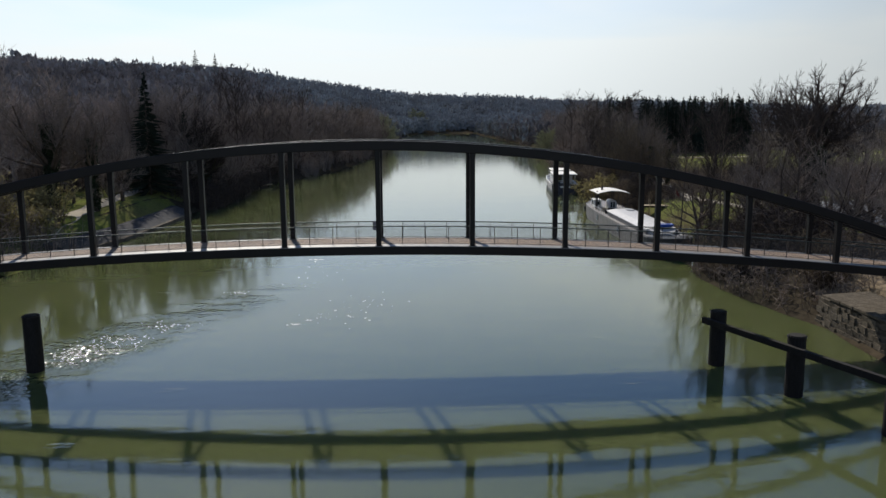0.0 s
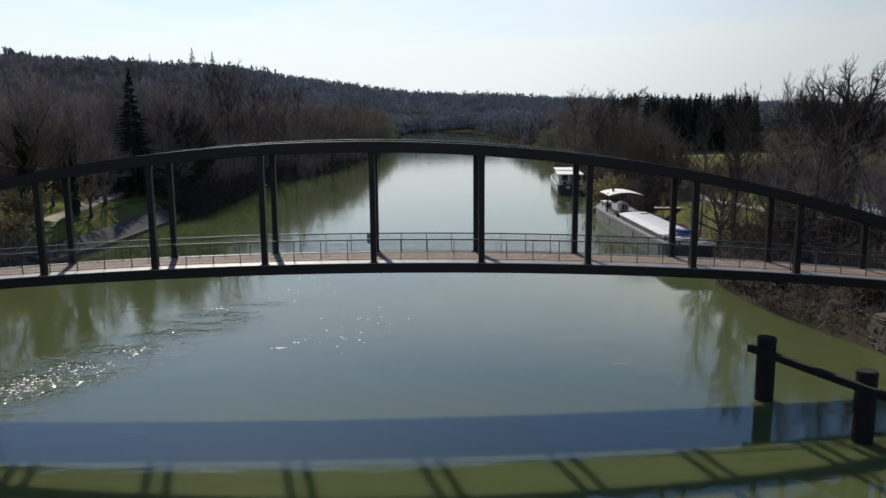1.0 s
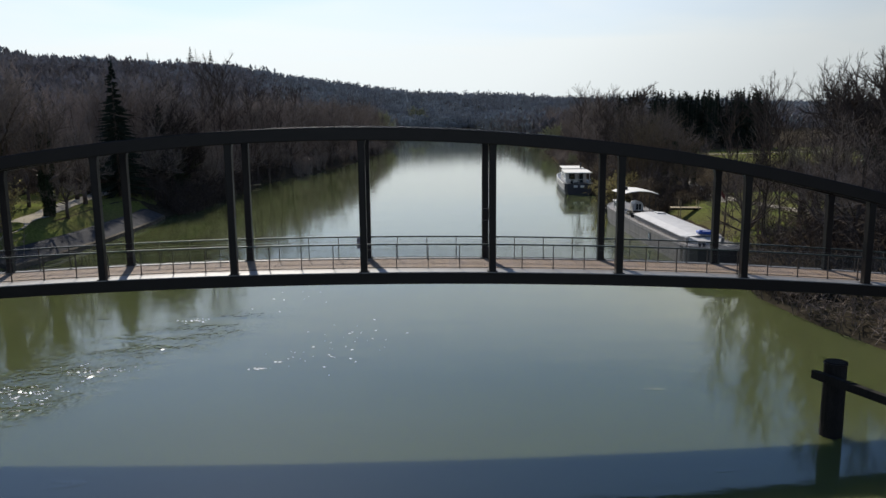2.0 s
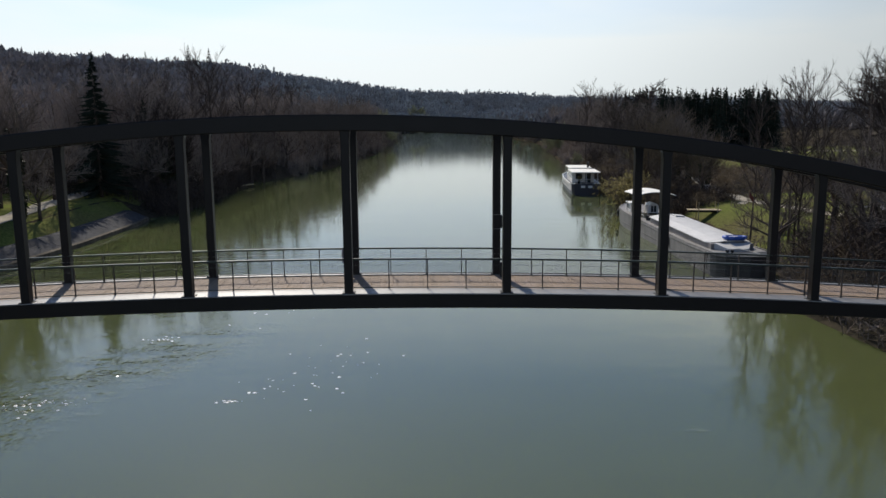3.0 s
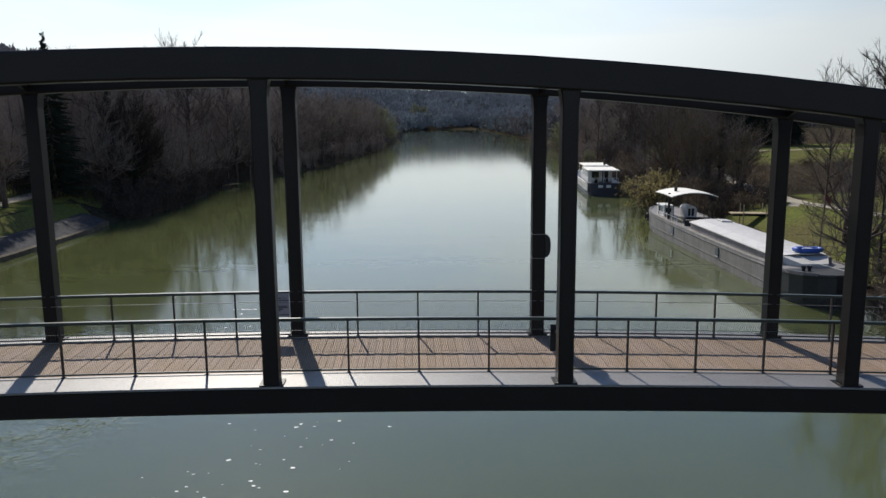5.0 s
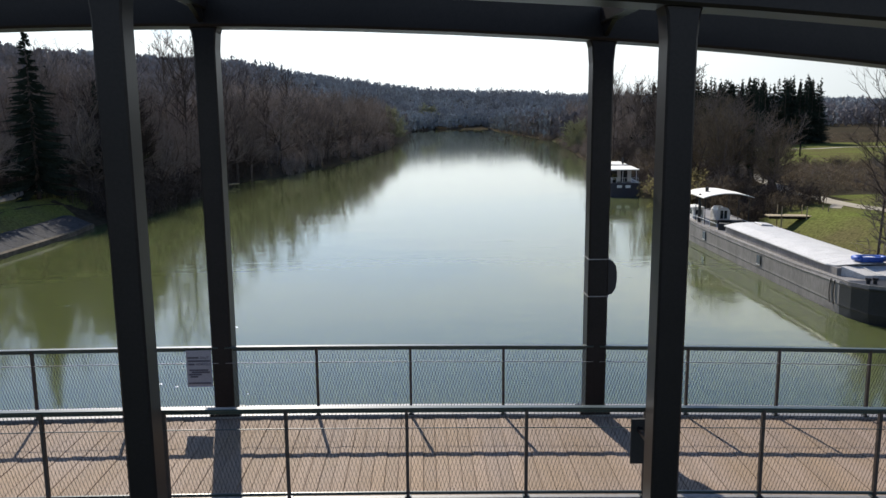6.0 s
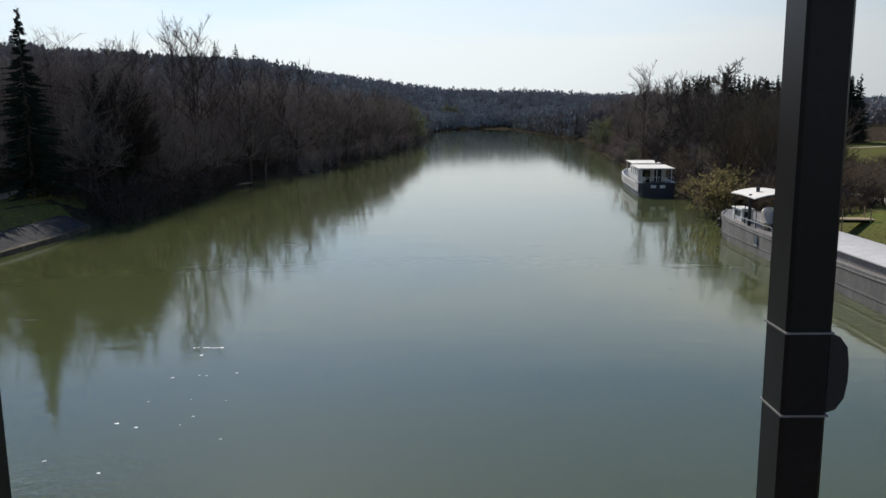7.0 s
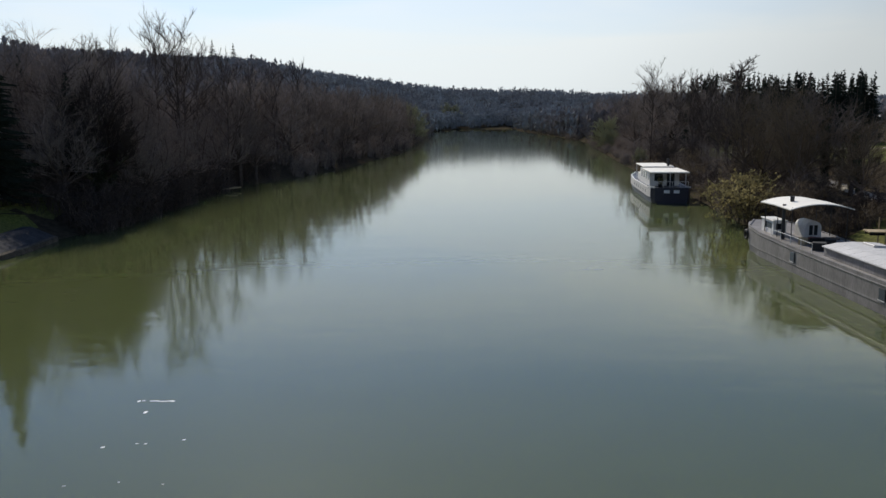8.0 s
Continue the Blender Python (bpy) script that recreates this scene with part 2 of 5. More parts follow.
l.new(sep.outputs[0], off.inputs[0]), l.new(dx.outputs[0], off.inputs[1])
dy.operation = "ABSOLUTE"
l.new(off.outputs[0], dy.inputs[0])
near.inputs[1].default_value, near.inputs[2].default_value, near.inputs[3].default_value, near.inputs[4].default_value = 0.0, 4.5, 1.0, 0.0
l.new(dy.outputs[0], near.inputs[0])
span.inputs[1].default_value, span.inputs[2].default_value, span.inputs[3].default_value, span.inputs[4].default_value = 0.0, 22.0, 1.0, 0.0
l.new(sep.outputs[1], span.inputs[0])
lo.operation = "MULTIPLY"
l.new(near.outputs[0], lo.inputs[0]), l.new(span.outputs[0], lo.inputs[1])
smap.inputs["Scale"].default_value = (0.22, 0.5, 1)
l.new(co.outputs["Object"], smap.inputs[0])
stray.inputs["Scale"].default_value, stray.inputs["Detail"].default_value = 1.0, 3
l.new(smap.outputs[0], stray.inputs["Vector"])
strayramp.inputs[1].default_value, strayramp.inputs[2].default_value, strayramp.inputs[3].default_value, strayramp.inputs[4].default_value = 0.70, 0.80, 0.0, 0.12
l.new(stray.outputs[0], strayramp.inputs[0])
# the wake breaks into patches
patch, torn = n.new("ShaderNodeMapRange"), n.new("ShaderNodeMath")
patch.inputs[1].default_value, patch.inputs[2].default_value, patch.inputs[3].default_value, patch.inputs[4].default_value = 0.40, 0.60, 0.25, 1.0
l.new(stray.outputs[0], patch.inputs[0])
torn.operation = "MULTIPLY"
l.new(lo.outputs[0], torn.inputs[0]), l.new(patch.outputs[0], torn.inputs[1])
both.operation = "ADD"
l.new(torn.outputs[0], both.inputs[0]), l.new(strayramp.outputs[0], both.inputs[1])
chop.inputs["Scale"].default_value, chop.inputs["Detail"].default_value = 3.2, 1
l.new(co.outputs["Object"], chop.inputs["Vector"])
cmul.operation = a3.operation = "MULTIPLY"
l.new(chop.outputs[0], cmul.inputs[0]), l.new(both.outputs[0], cmul.inputs[1])
a3.operation, a3.inputs[1].default_value = "MULTIPLY_ADD", 7.0
l.new(cmul.outputs[0], a3.inputs[0]), l.new(a2.outputs[0], a3.inputs[2])
wb = n.new("ShaderNodeBump")
wb.inputs["Distance"].default_value = 0.03
l.new(a3.outputs[0], wb.inputs["Height"])
# the sheltered reach upstream lies calmer
calm, smooth = n.new("ShaderNodeMapRange"), n.new("ShaderNodeMapRange")
for node, far_value, near_value in ((calm, 0.10, 1.0), (smooth, 0.025, 0.06)):
    node.inputs[1].default_value, node.inputs[2].default_value, node.inputs[3].default_value, node.inputs[4].default_value = 220.0, 340.0, near_value, far_value
    l.new(sep.outputs[1], node.inputs[0])
l.new(calm.outputs[0], wb.inputs["Strength"])
l.new(smooth.outputs[0], b.inputs["Roughness"])
l.new(wb.outputs[0], b.inputs["Normal"])


# ---- mesh helpers ----
class Shape:
    """Collects vertices and faces for one mesh."""

    def __init__(self):
        self.v, self.f = [], []

    def box(self, x0, x1, y0, y1, z0, z1, c=0.0):
        """A box; with c its upright and lying edges along the longest side are chamfered."""
        if c <= 0:
            k = len(self.v)
            self.v += [(x, y, z) for z in (z0, z1) for y in (y0, y1) for x in (x0, x1)]
            self.f += [tuple(k + i for i in q) for q in ((0, 2, 3, 1), (4, 5, 7, 6), (0, 1, 5, 4), (2, 6, 7, 3), (0, 4, 6, 2), (1, 3, 7, 5))]
            return self
        size = (x1 - x0, y1 - y0, z1 - z0)
        axis = size.index(max(size))
        lo, hi = (x0, y0, z0), (x1, y1, z1)
        a, b2 = [i for i in range(3) if i != axis]
        ring = [(lo[a] + c, lo[b2]), (hi[a] - c, lo[b2]), (hi[a], lo[b2] + c), (hi[a], hi[b2] - c), (hi[a] - c, hi[b2]), (lo[a] + c, hi[b2]), (lo[a], hi[b2] - c), (lo[a], lo[b2] + c)]
        k = len(self.v)
        for end in (lo[axis], hi[axis]):
            for p, q in ring:
                w = [0, 0, 0]
                w[axis], w[a], w[b2] = end, p, q
                self.v.append(tuple(w))
        self.f += [(k + i, k + (i + 1) % 8, k + 8 + (i + 1) % 8, k + 8 + i) for i in range(8)]
        self.f += [tuple(range(k, k + 8)), tuple(range(k + 8, k + 16))]
        return self

    def tube(self, pts, radii, sides=6, cap=True):
        """A tapered tube along points."""
        pts = [Vector(p) for p in pts]
        k = len(self.v)
        for i, p in enumerate(pts):
            d = (pts[min(i + 1, len(pts) - 1)] - pts[max(i - 1, 0)]).normalized()
            u = d.cross(Vector((0, 0, 1)) if abs(d.z) < 0.9 else Vector((1, 0, 0))).normalized()
            w = d.cross(u)
            for j in range(sides):
                an = 2 * math.pi * j / sides
                self.v.append(tuple(p + (u * math.cos(an) + w * math.sin(an)) * radii[i]))
        for i in range(len(pts) - 1):
            for j in range(sides):
                q = (j + 1) % sides
                self.f.append((k + i * sides + j, k + i * sides + q, k + (i + 1) * sides + q, k + (i + 1) * sides + j))
        if cap:
            self.f += [tuple(range(k, k + sides)), tuple(range(k + (len(pts) - 1) * sides, k + len(pts) * sides))]
        return self

    def spike(self, a, b, r):
        """A thin three-sided twig from a to its tip b."""
        a, b = Vector(a), Vector(b)
        d = (b - a).normalized()
        u = d.cross(Vector((0, 0, 1)) if abs(d.z) < 0.9 else Vector((1, 0, 0))).normalized() * r
        w = d.cross(u)
        k = len(self.v)
        self.v += [tuple(a + u), tuple(a - u * 0.5 + w * 0.87), tuple(a - u * 0.5 - w * 0.87), tuple(b)]
        self.f += [(k, k + 1, k + 3), (k + 1, k + 2, k + 3), (k + 2, k, k + 3)]
        return self

    def blade(self, a, b, r):
        """A single sliver from a to its tip b."""
        a, b = Vector(a), Vector(b)
        d = b - a
        u = d.cross(Vector((rnd(-1, 1), rnd(-1, 1), rnd(-1, 1)))).normalized() * r
        k = len(self.v)
        self.v += [tuple(a + u), tuple(a - u), tuple(b)]
        self.f.append((k, k + 1, k + 2))
        return self

    def sweep(self, stations):
        """Skins rings of equal length, one after another, and closes the ends."""
        k, m = len(self.v), len(stations[0])
        for s in stations:
            self.v += [tuple(p) for p in s]
        for i in range(len(stations) - 1):
            for j in range(m):
                q = (j + 1) % m
                self.f.append((k + i * m + j, k + i * m + q, k + (i + 1) * m + q, k + (i + 1) * m + j))
        self.f += [tuple(range(k, k + m)), tuple(range(k + (len(stations) - 1) * m, k + len(stations) * m))]
        return self

    def mesh(self, name, mat, smooth=False):
        me = bpy.data.meshes.new(name)
        me.from_pydata(self.v, [], self.f)
        me.materials.append(mat)
        if smooth:
            me.polygons.foreach_set("use_smooth", [True] * len(me.polygons))
        bm = bmesh.new()
        bm.from_mesh(me)
        bmesh.ops.recalc_face_normals(bm, faces=bm.faces)
        bm.to_mesh(me)
        bm.free()
        return me


def part(name, shape, mat, parent, label="", smooth=False):
    ob = new(name, shape.mesh(name, mat, smooth) if isinstance(shape, Shape) else shape)
    ob.parent = parent
    return tagged(ob, label)


def thing(name, label, category, group="", kind="", at=None):
    ob = new(name)
    ob.empty_display_size = 0.2
    if at:
        ob.matrix_basis = at
    return tagged(ob, label, category, group, kind)


def solid(name, shape, mat, label, category="", group="", kind="", smooth=False):
    return tagged(new(name, shape.mesh(name, mat, smooth)), label, category, group, kind)


def step(a, b, x):
    t = min(max((x - a) / (b - a), 0.0), 1.0)
    return t * t * (3 - 2 * t)


# ---- land and river ----
SHORE_L = [(-400, -40), (-60, -40), (0, -38), (25, -35), (40, -32.5), (48, -31.6), (62, -31.2), (68.5, -31.8), (70, -31.4), (76, -29.5), (97, -30.7), (119, -30), (133, -24.7), (162, -19.1), (232, -11.7), (330, -10.5), (492, -10), (600, -6), (680, 12), (715, 62), (3000, 62)]
SHORE_R = [(-400, 27), (-60, 26), (-20, 25), (-3, 24.2), (5.5, 24.6), (13, 22.6), (22, 22.4), (30, 26.5), (60, 27.5), (68, 26.2), (90, 29), (110, 32), (146, 34.5), (200, 41), (258, 48), (306, 55), (616, 55), (680, 60), (715, 62), (3000, 62)]


def along(line, y):
    return float(np.interp(y, [p[0] for p in line], [p[1] for p in line]))


def hill(x, y):
    """Height of the wooded hills above the valley floor."""
    r, az = math.hypot(x, y + 40), math.degrees(math.atan2(x, y + 40))
    # unseen rise behind the flight's start, added to hide low sky from reflections
    if abs(az) > 100:
        return 16.0 * step(140, 420, r)
    top = float(np.interp(az, [-100, -45, -26, -12, -5, 0, 6, 12, 30, 60, 100], [21.5, 37, 38, 40, 38.5, 31, 28, 21, 9, 8, 6]))
    r0 = float(np.interp(az, [-100, -30, -12, -4, 0, 10, 16, 40], [110, 110, 230, 600, 740, 740, 420, 350]))
    r1 = float(np.interp(az, [-100, -30, -12, -4, 0, 10, 16, 40], [520, 560, 700, 950, 1000, 1000, 950, 900]))
    return top * step(r0, r1, r)


def land(x, y):
    xl, xr = along(SHORE_L, y), along(SHORE_R, y)
    if xl < x < xr:
        d = min(x - xl, xr - x)
        return -0.02 - 0.36 * step(0, 0.7, d) - 1.3 * step(0.4, 5, d)
    d = max(xl - x, x - xr)
    bank = 2.3 if x < xl else 2.2
    z = bank * step(0, 5.5, d) + 0.012 * min(max(d - 5, 0), 60)
    return z + hill(x, y) + 0.12 * noise.noise(Vector((x * 0.15, y * 0.15, 0))) * step(1, 6, d)


def spaced(lo, hi, fine, far, ratio=1.18):
    out = list(np.arange(lo, hi + 0.01, fine))
    s, x = fine, hi
    while x < far:
        s *= ratio
        x += s
        out.append(x)
    s, x = fine, lo
    while x > -far:
        s *= ratio
        x -= s
        out.insert(0, x)
    return out


def sheet(xs, ys, height):
    g = Shape()
    g.v = [(x, y, height(x, y)) for y in ys for x in xs]
    w = len(xs)
    g.f = [(j * w + i, j * w + i + 1, (j + 1) * w + i + 1, (j + 1) * w + i) for j in range(len(ys) - 1) for i in range(w - 1)]
    return g


gx, gy = spaced(-64, 78, 2.0, 2600), spaced(-40, 180, 4.0, 2600, 1.1)
solid("ground", sheet(gx, gy, land), LITTER, "brown leaf-littered river banks rising to wooded hills", "ground", kind="structure", smooth=True)
w = Shape()
w.v = [(-260, -600, -0.17), (260, -600, -0.17), (260, 760, -0.17), (-260, 760, -0.17)]
w.f = [(0, 1, 2, 3)]
solid("water", w, WATER, "calm turbid green river with faint ripples", "river", kind="structure")


# ---- footbridge ----
def deck_z(x):
    return 5.875 - 0.00187 * (x + 3.34) ** 2


def arch_z(x):
    """Underside of the arch."""
    return 10.975 - 0.00611 * (x + 3.21) ** 2


NEAR_Y, FAR_Y = 0.15, 3.20
RAIL_NEAR, RAIL_FAR = 0.72, 3.08
END_L, END_R = -40.0, 33.75
POSTS = [-2.5 + 5 * k for k in range(-5, 7)]


def beam(x0, x1, pitch, y0, y1, low, high, c):
    """A chamfered box beam that follows the curves low(x) and high(x)."""
    s = Shape()
    m = int(round((x1 - x0) / pitch))
    rings = []
    for i in range(m + 1):
        x = x0 + (x1 - x0) * i / m
        a, b2 = low(x), high(x)
        rings.append([(x, y0 + c, a), (x, y1 - c, a), (x, y1, a + c), (x, y1, b2 - c), (x, y1 - c, b2), (x, y0 + c, b2), (x, y0, b2 - c), (x, y0, a + c)])
    return s.sweep(rings)


bridge = thing("footbridge", "dark steel tied-arch footbridge with brown plank deck over the river", "bridge")
for y in (NEAR_Y, FAR_Y):
    part("arch", beam(END_L + 2, END_R - 2, 1.25, y - 0.22, y + 0.22, arch_z, lambda x: arch_z(x) + 0.5, 0.03), STEEL, bridge)
    part("girder", beam(END_L, END_R, 1.25, y - 0.16, y + 0.16, lambda x: deck_z(x) - 0.45, lambda x: deck_z(x) - 0.012, 0.02), STEEL, bridge)
part("ledge", beam(END_L, END_R, 1.25, NEAR_Y - 0.17, RAIL_NEAR + 0.04, lambda x: deck_z(x) - 0.01, lambda x: deck_z(x) + 0.03, 0.006), LEDGE, bridge, "pale galvanised edge plate")
part("ledge", beam(END_L, END_R, 1.25, RAIL_FAR - 0.04, FAR_Y + 0.24, lambda x: deck_z(x) - 0.01, lambda x: deck_z(x) + 0.03, 0.006), LEDGE, bridge, "pale galvanised edge plate")
part("slab", beam(END_L, END_R, 1.25, NEAR_Y + 0.16, FAR_Y - 0.16, lambda x: deck_z(x) - 0.26, lambda x: deck_z(x) - 0.05, 0.01), CONCRETE, bridge)
for x in POSTS:
    if arch_z(x) - deck_z(x) < 0.5:
        continue
    for y in (NEAR_Y, FAR_Y):
        z0, z1 = deck_z(x) - 0.02, arch_z(x) + 0.03
        p = Shape()
        rings = []
        for z, hx in ((z0, 0.133), (z1 - 0.30, 0.133), (z1 - 0.10, 0.15), (z1, 0.18)):
            c, hy = 0.02, 0.15
            rings.append([(x - hx + c, y - hy, z), (x + hx - c, y - hy, z), (x + hx, y - hy + c, z), (x + hx, y + hy - c, z), (x + hx - c, y + hy, z), (x - hx + c, y + hy, z), (x - hx, y + hy - c, z), (x - hx, y - hy + c, z)])
        post = part("post", p.sweep(rings), STEEL, bridge)
        part("base_plate", Shape().box(x - 0.2, x + 0.2, y - 0.165, y + 0.19, deck_z(x) + 0.025, deck_z(x) + 0.055), STEEL, post)
    # gussets and tie between the arches
    zt = arch_z(x) + 0.22
    part("cross_tie", Shape().box(x - 0.08, x + 0.08, NEAR_Y + 0.2, FAR_Y - 0.2, zt - 0.02, zt + 0.16, 0.01), STEEL, bridge)
    for sy, y in ((1, NEAR_Y + 0.21), (-1, FAR_Y - 0.21)):
        gz = zt
        gs = Shape()
        gs.sweep([[(x + dx, y, gz - 0.18), (x + dx, y + sy * 0.55, gz), (x + dx, y, gz)] for dx in (-0.03, 0.03)])
        part("gusset", gs, STEEL, bridge)
for i in range(int((END_R - END_L) / 2.5)):
    x = END_L + 1.25 + 2.5 * i
    part("cross_beam", Shape().box(x - 0.07, x + 0.07, NEAR_Y + 0.16, FAR_Y - 0.16, deck_z(x) - 0.46, deck_z(x) - 0.27, 0.01), STEEL, bridge)


def railing(y, broken, high):
    """Handrail, posts, wire and expanded-metal infill along one side; broken: in lengths between the uprights."""
    top = lambda x: deck_z(x) + high
    cuts = [END_L, *POSTS, END_R] if broken else [END_L, END_R]
    for p, q in zip(cuts, cuts[1:]):
        g = 0.045 if broken else 0.0
        m = (q - p) / max(2, round((q - p) / 1.25))
        rail = part("handrail", beam(p + g, q - g, m, y - 0.04, y + 0.04, lambda x: top(x) - 0.022, top, 0.006), RAIL, bridge, "dark green handrail with a worn shiny top")
        part("under_rail", beam(p + 0.14, q - 0.14, m, y - 0.014, y + 0.014, lambda x: top(x) - 0.06, lambda x: top(x) - 0.022, 0.003), RAIL, rail)
        part("bottom_rail", beam(p + 0.14, q - 0.14, m, y - 0.015, y + 0.015, lambda x: deck_z(x) + 0.06, lambda x: deck_z(x) + 0.09, 0.004), RAIL, bridge)
        part("wire", beam(p + g, q - g, m, y - 0.034, y - 0.022, lambda x: deck_z(x) + high - 0.225, lambda x: deck_z(x) + high - 0.217, 0.002), LEDGE if broken else RAIL, bridge, "thin steel wire")
    stub = Shape().box(-0.017, 0.017, -0.025, 0.025, 0.02, high - 0.02, 0.004).mesh("rail_post", RUSTRAIL)
    foot = Shape().box(-0.035, 0.035, -0.04, 0.04, 0.02, 0.04).mesh("foot", RAIL)
    m = Shape()
    rows, cols, wd = 14, 60, 0.0052
    for r in range(rows):
        z = 0.09 + (high - 0.12) * (r + 0.5) / rows
        for q in range(cols):
            x0, x1 = -0.6 + 1.2 * q / cols, -0.6 + 1.2 * (q + 1) / cols
            h = 0.5 * (high - 0.12) / rows
            up = 1 if (q + r) % 2 else -1
            k = len(m.v)
            m.v += [(x0, 0, z - h * up - wd), (x1, 0, z + h * up - wd), (x1, 0.003, z + h * up + wd), (x0, 0.003, z - h * up + wd)]
            m.f.append((k, k + 1, k + 2, k + 3))
    infill = m.mesh("mesh_panel", MESHWIRE)
    i = 0
    while END_L + 1.25 * i <= END_R:
        x = END_L + 1.25 * i
        i += 1
        if not (broken and min(abs(x - p) for p in POSTS) < 0.3):
            p = part("rail_post", stub, RUSTRAIL, bridge)
            p.location = (x, y, deck_z(x))
            part("foot", foot, RAIL, p)
        if x + 1.25 <= END_R:
            q = part("mesh_panel", infill, MESHWIRE, bridge)
            q.location = (x + 0.625, y + 0.012, (deck_z(x) + deck_z(x + 1.25)) / 2)
            q.rotation_euler = (0, -math.atan((deck_z(x + 1.25) - deck_z(x)) / 1.25), 0)


railing(RAIL_NEAR, False, 1.03)
railing(RAIL_FAR, True, 0.99)

# rounded housing strapped to an upright
sign = thing("river_lamp", "dark rounded river lamp housing strapped to a bridge upright", "lamp", at=pose(2.5, FAR_Y, 0))
prof = [(0.13, 7.49), (0.19, 7.51), (0.235, 7.58), (0.25, 7.68), (0.25, 7.79), (0.235, 7.89), (0.19, 7.95), (0.13, 7.97)]
part("housing", Shape().sweep([[(x, y, z) for x, z in prof] for y in (-0.13, 0.13)]), RUBBER, sign)
for z in (7.48, 7.98):
    part("strap", Shape().box(-0.139, 0.139, -0.156, 0.156, z - 0.006, z + 0.006), LEDGE, sign, "thin bright steel strap")
board = thing("river_sign", "dark board fixed beside a bridge upright on the handrail", "sign", at=pose(2.5, NEAR_Y + 0.19, 0))
part("board", Shape().box(-0.16, 0.0, 0.33, 0.36, 6.23, 6.72, 0.01), RUBBER, board)
part("bracket", Shape().box(-0.10, -0.06, -0.04, 0.34, 6.60, 6.64), STEEL, board)
notice = thing("notice", "pale printed warning notice wired to the bridge railing", "notice", at=pose(-2.80, RAIL_FAR - 0.045, 6.58))
part("sheet", Shape().box(-0.165, 0.165, -0.006, 0.006, -0.25, 0.25), SIGNWHITE, notice)
for x0, x1, z in ((-0.15, 0.0, 0.15), (-0.14, 0.15, 0.105), (-0.14, -0.06, 0.06), (-0.15, 0.15, -0.2), (-0.13, 0.12, -0.02), (-0.10, 0.14, -0.05), (-0.14, 0.03, -0.08), (-0.12, -0.02, -0.11)):
    part("line", Shape().box(x0, x1, -0.010, -0.006, z - 0.011, z + 0.011), INK, notice)


def lettering(words, size, x, z, parent):
    """Flat letters standing upright, facing the start of the flight."""
    cu = bpy.data.curves.new("lettering", "FONT")
    cu.body, cu.size, cu.extrude = words, size, 0.001
    tmp = new("lettering", cu)
    me = bpy.data.meshes.new_from_object(tmp.evaluated_get(bpy.context.evaluated_depsgraph_get()))
    bpy.data.objects.remove(tmp)
    me.materials.clear()
    me.materials.append(INK)
    ob = part("lettering", me, INK, parent, "printed capital letters")
    ob.matrix_basis = pose(x, -0.009, z, 90, 0, 0)


lettering("-SAUT", 0.045, 0.01, 0.136, notice)
lettering("MORTELS", 0.045, -0.04, 0.045, notice)

# deck boards laid across
PITCH = 0.145
y0, y1 = RAIL_NEAR + 0.05, RAIL_FAR - 0.05
board_mesh = Shape().box(-PITCH / 2 + 0.002, PITCH / 2 - 0.002, y0, y1, -0.045, 0.0, 0.004).mesh("plank", PLANK)
rest = Shape()
i = 0
while END_L + PITCH * (i + 1) < END_R:
    x = END_L + PITCH * (i + 0.5)
    i += 1
    if -21.9 < x < 21.5:
        p = part("plank", board_mesh, PLANK, bridge)
        p.location = (x, 0, deck_z(x) + 0.004 * math.sin(i * 2.3))
        p.rotation_euler = (0, 0.00373 * (x + 3.34), 0)
    else:
        rest.box(x - PITCH / 2 + 0.006, x + PITCH / 2 - 0.006, y0, y1, deck_z(x) - 0.045, deck_z(x))
tagged(part("planking", rest, PLANK, bridge), kind="stuff")


# ---- trees ----
def rnd(a, b):
    return random.uniform(a, b)


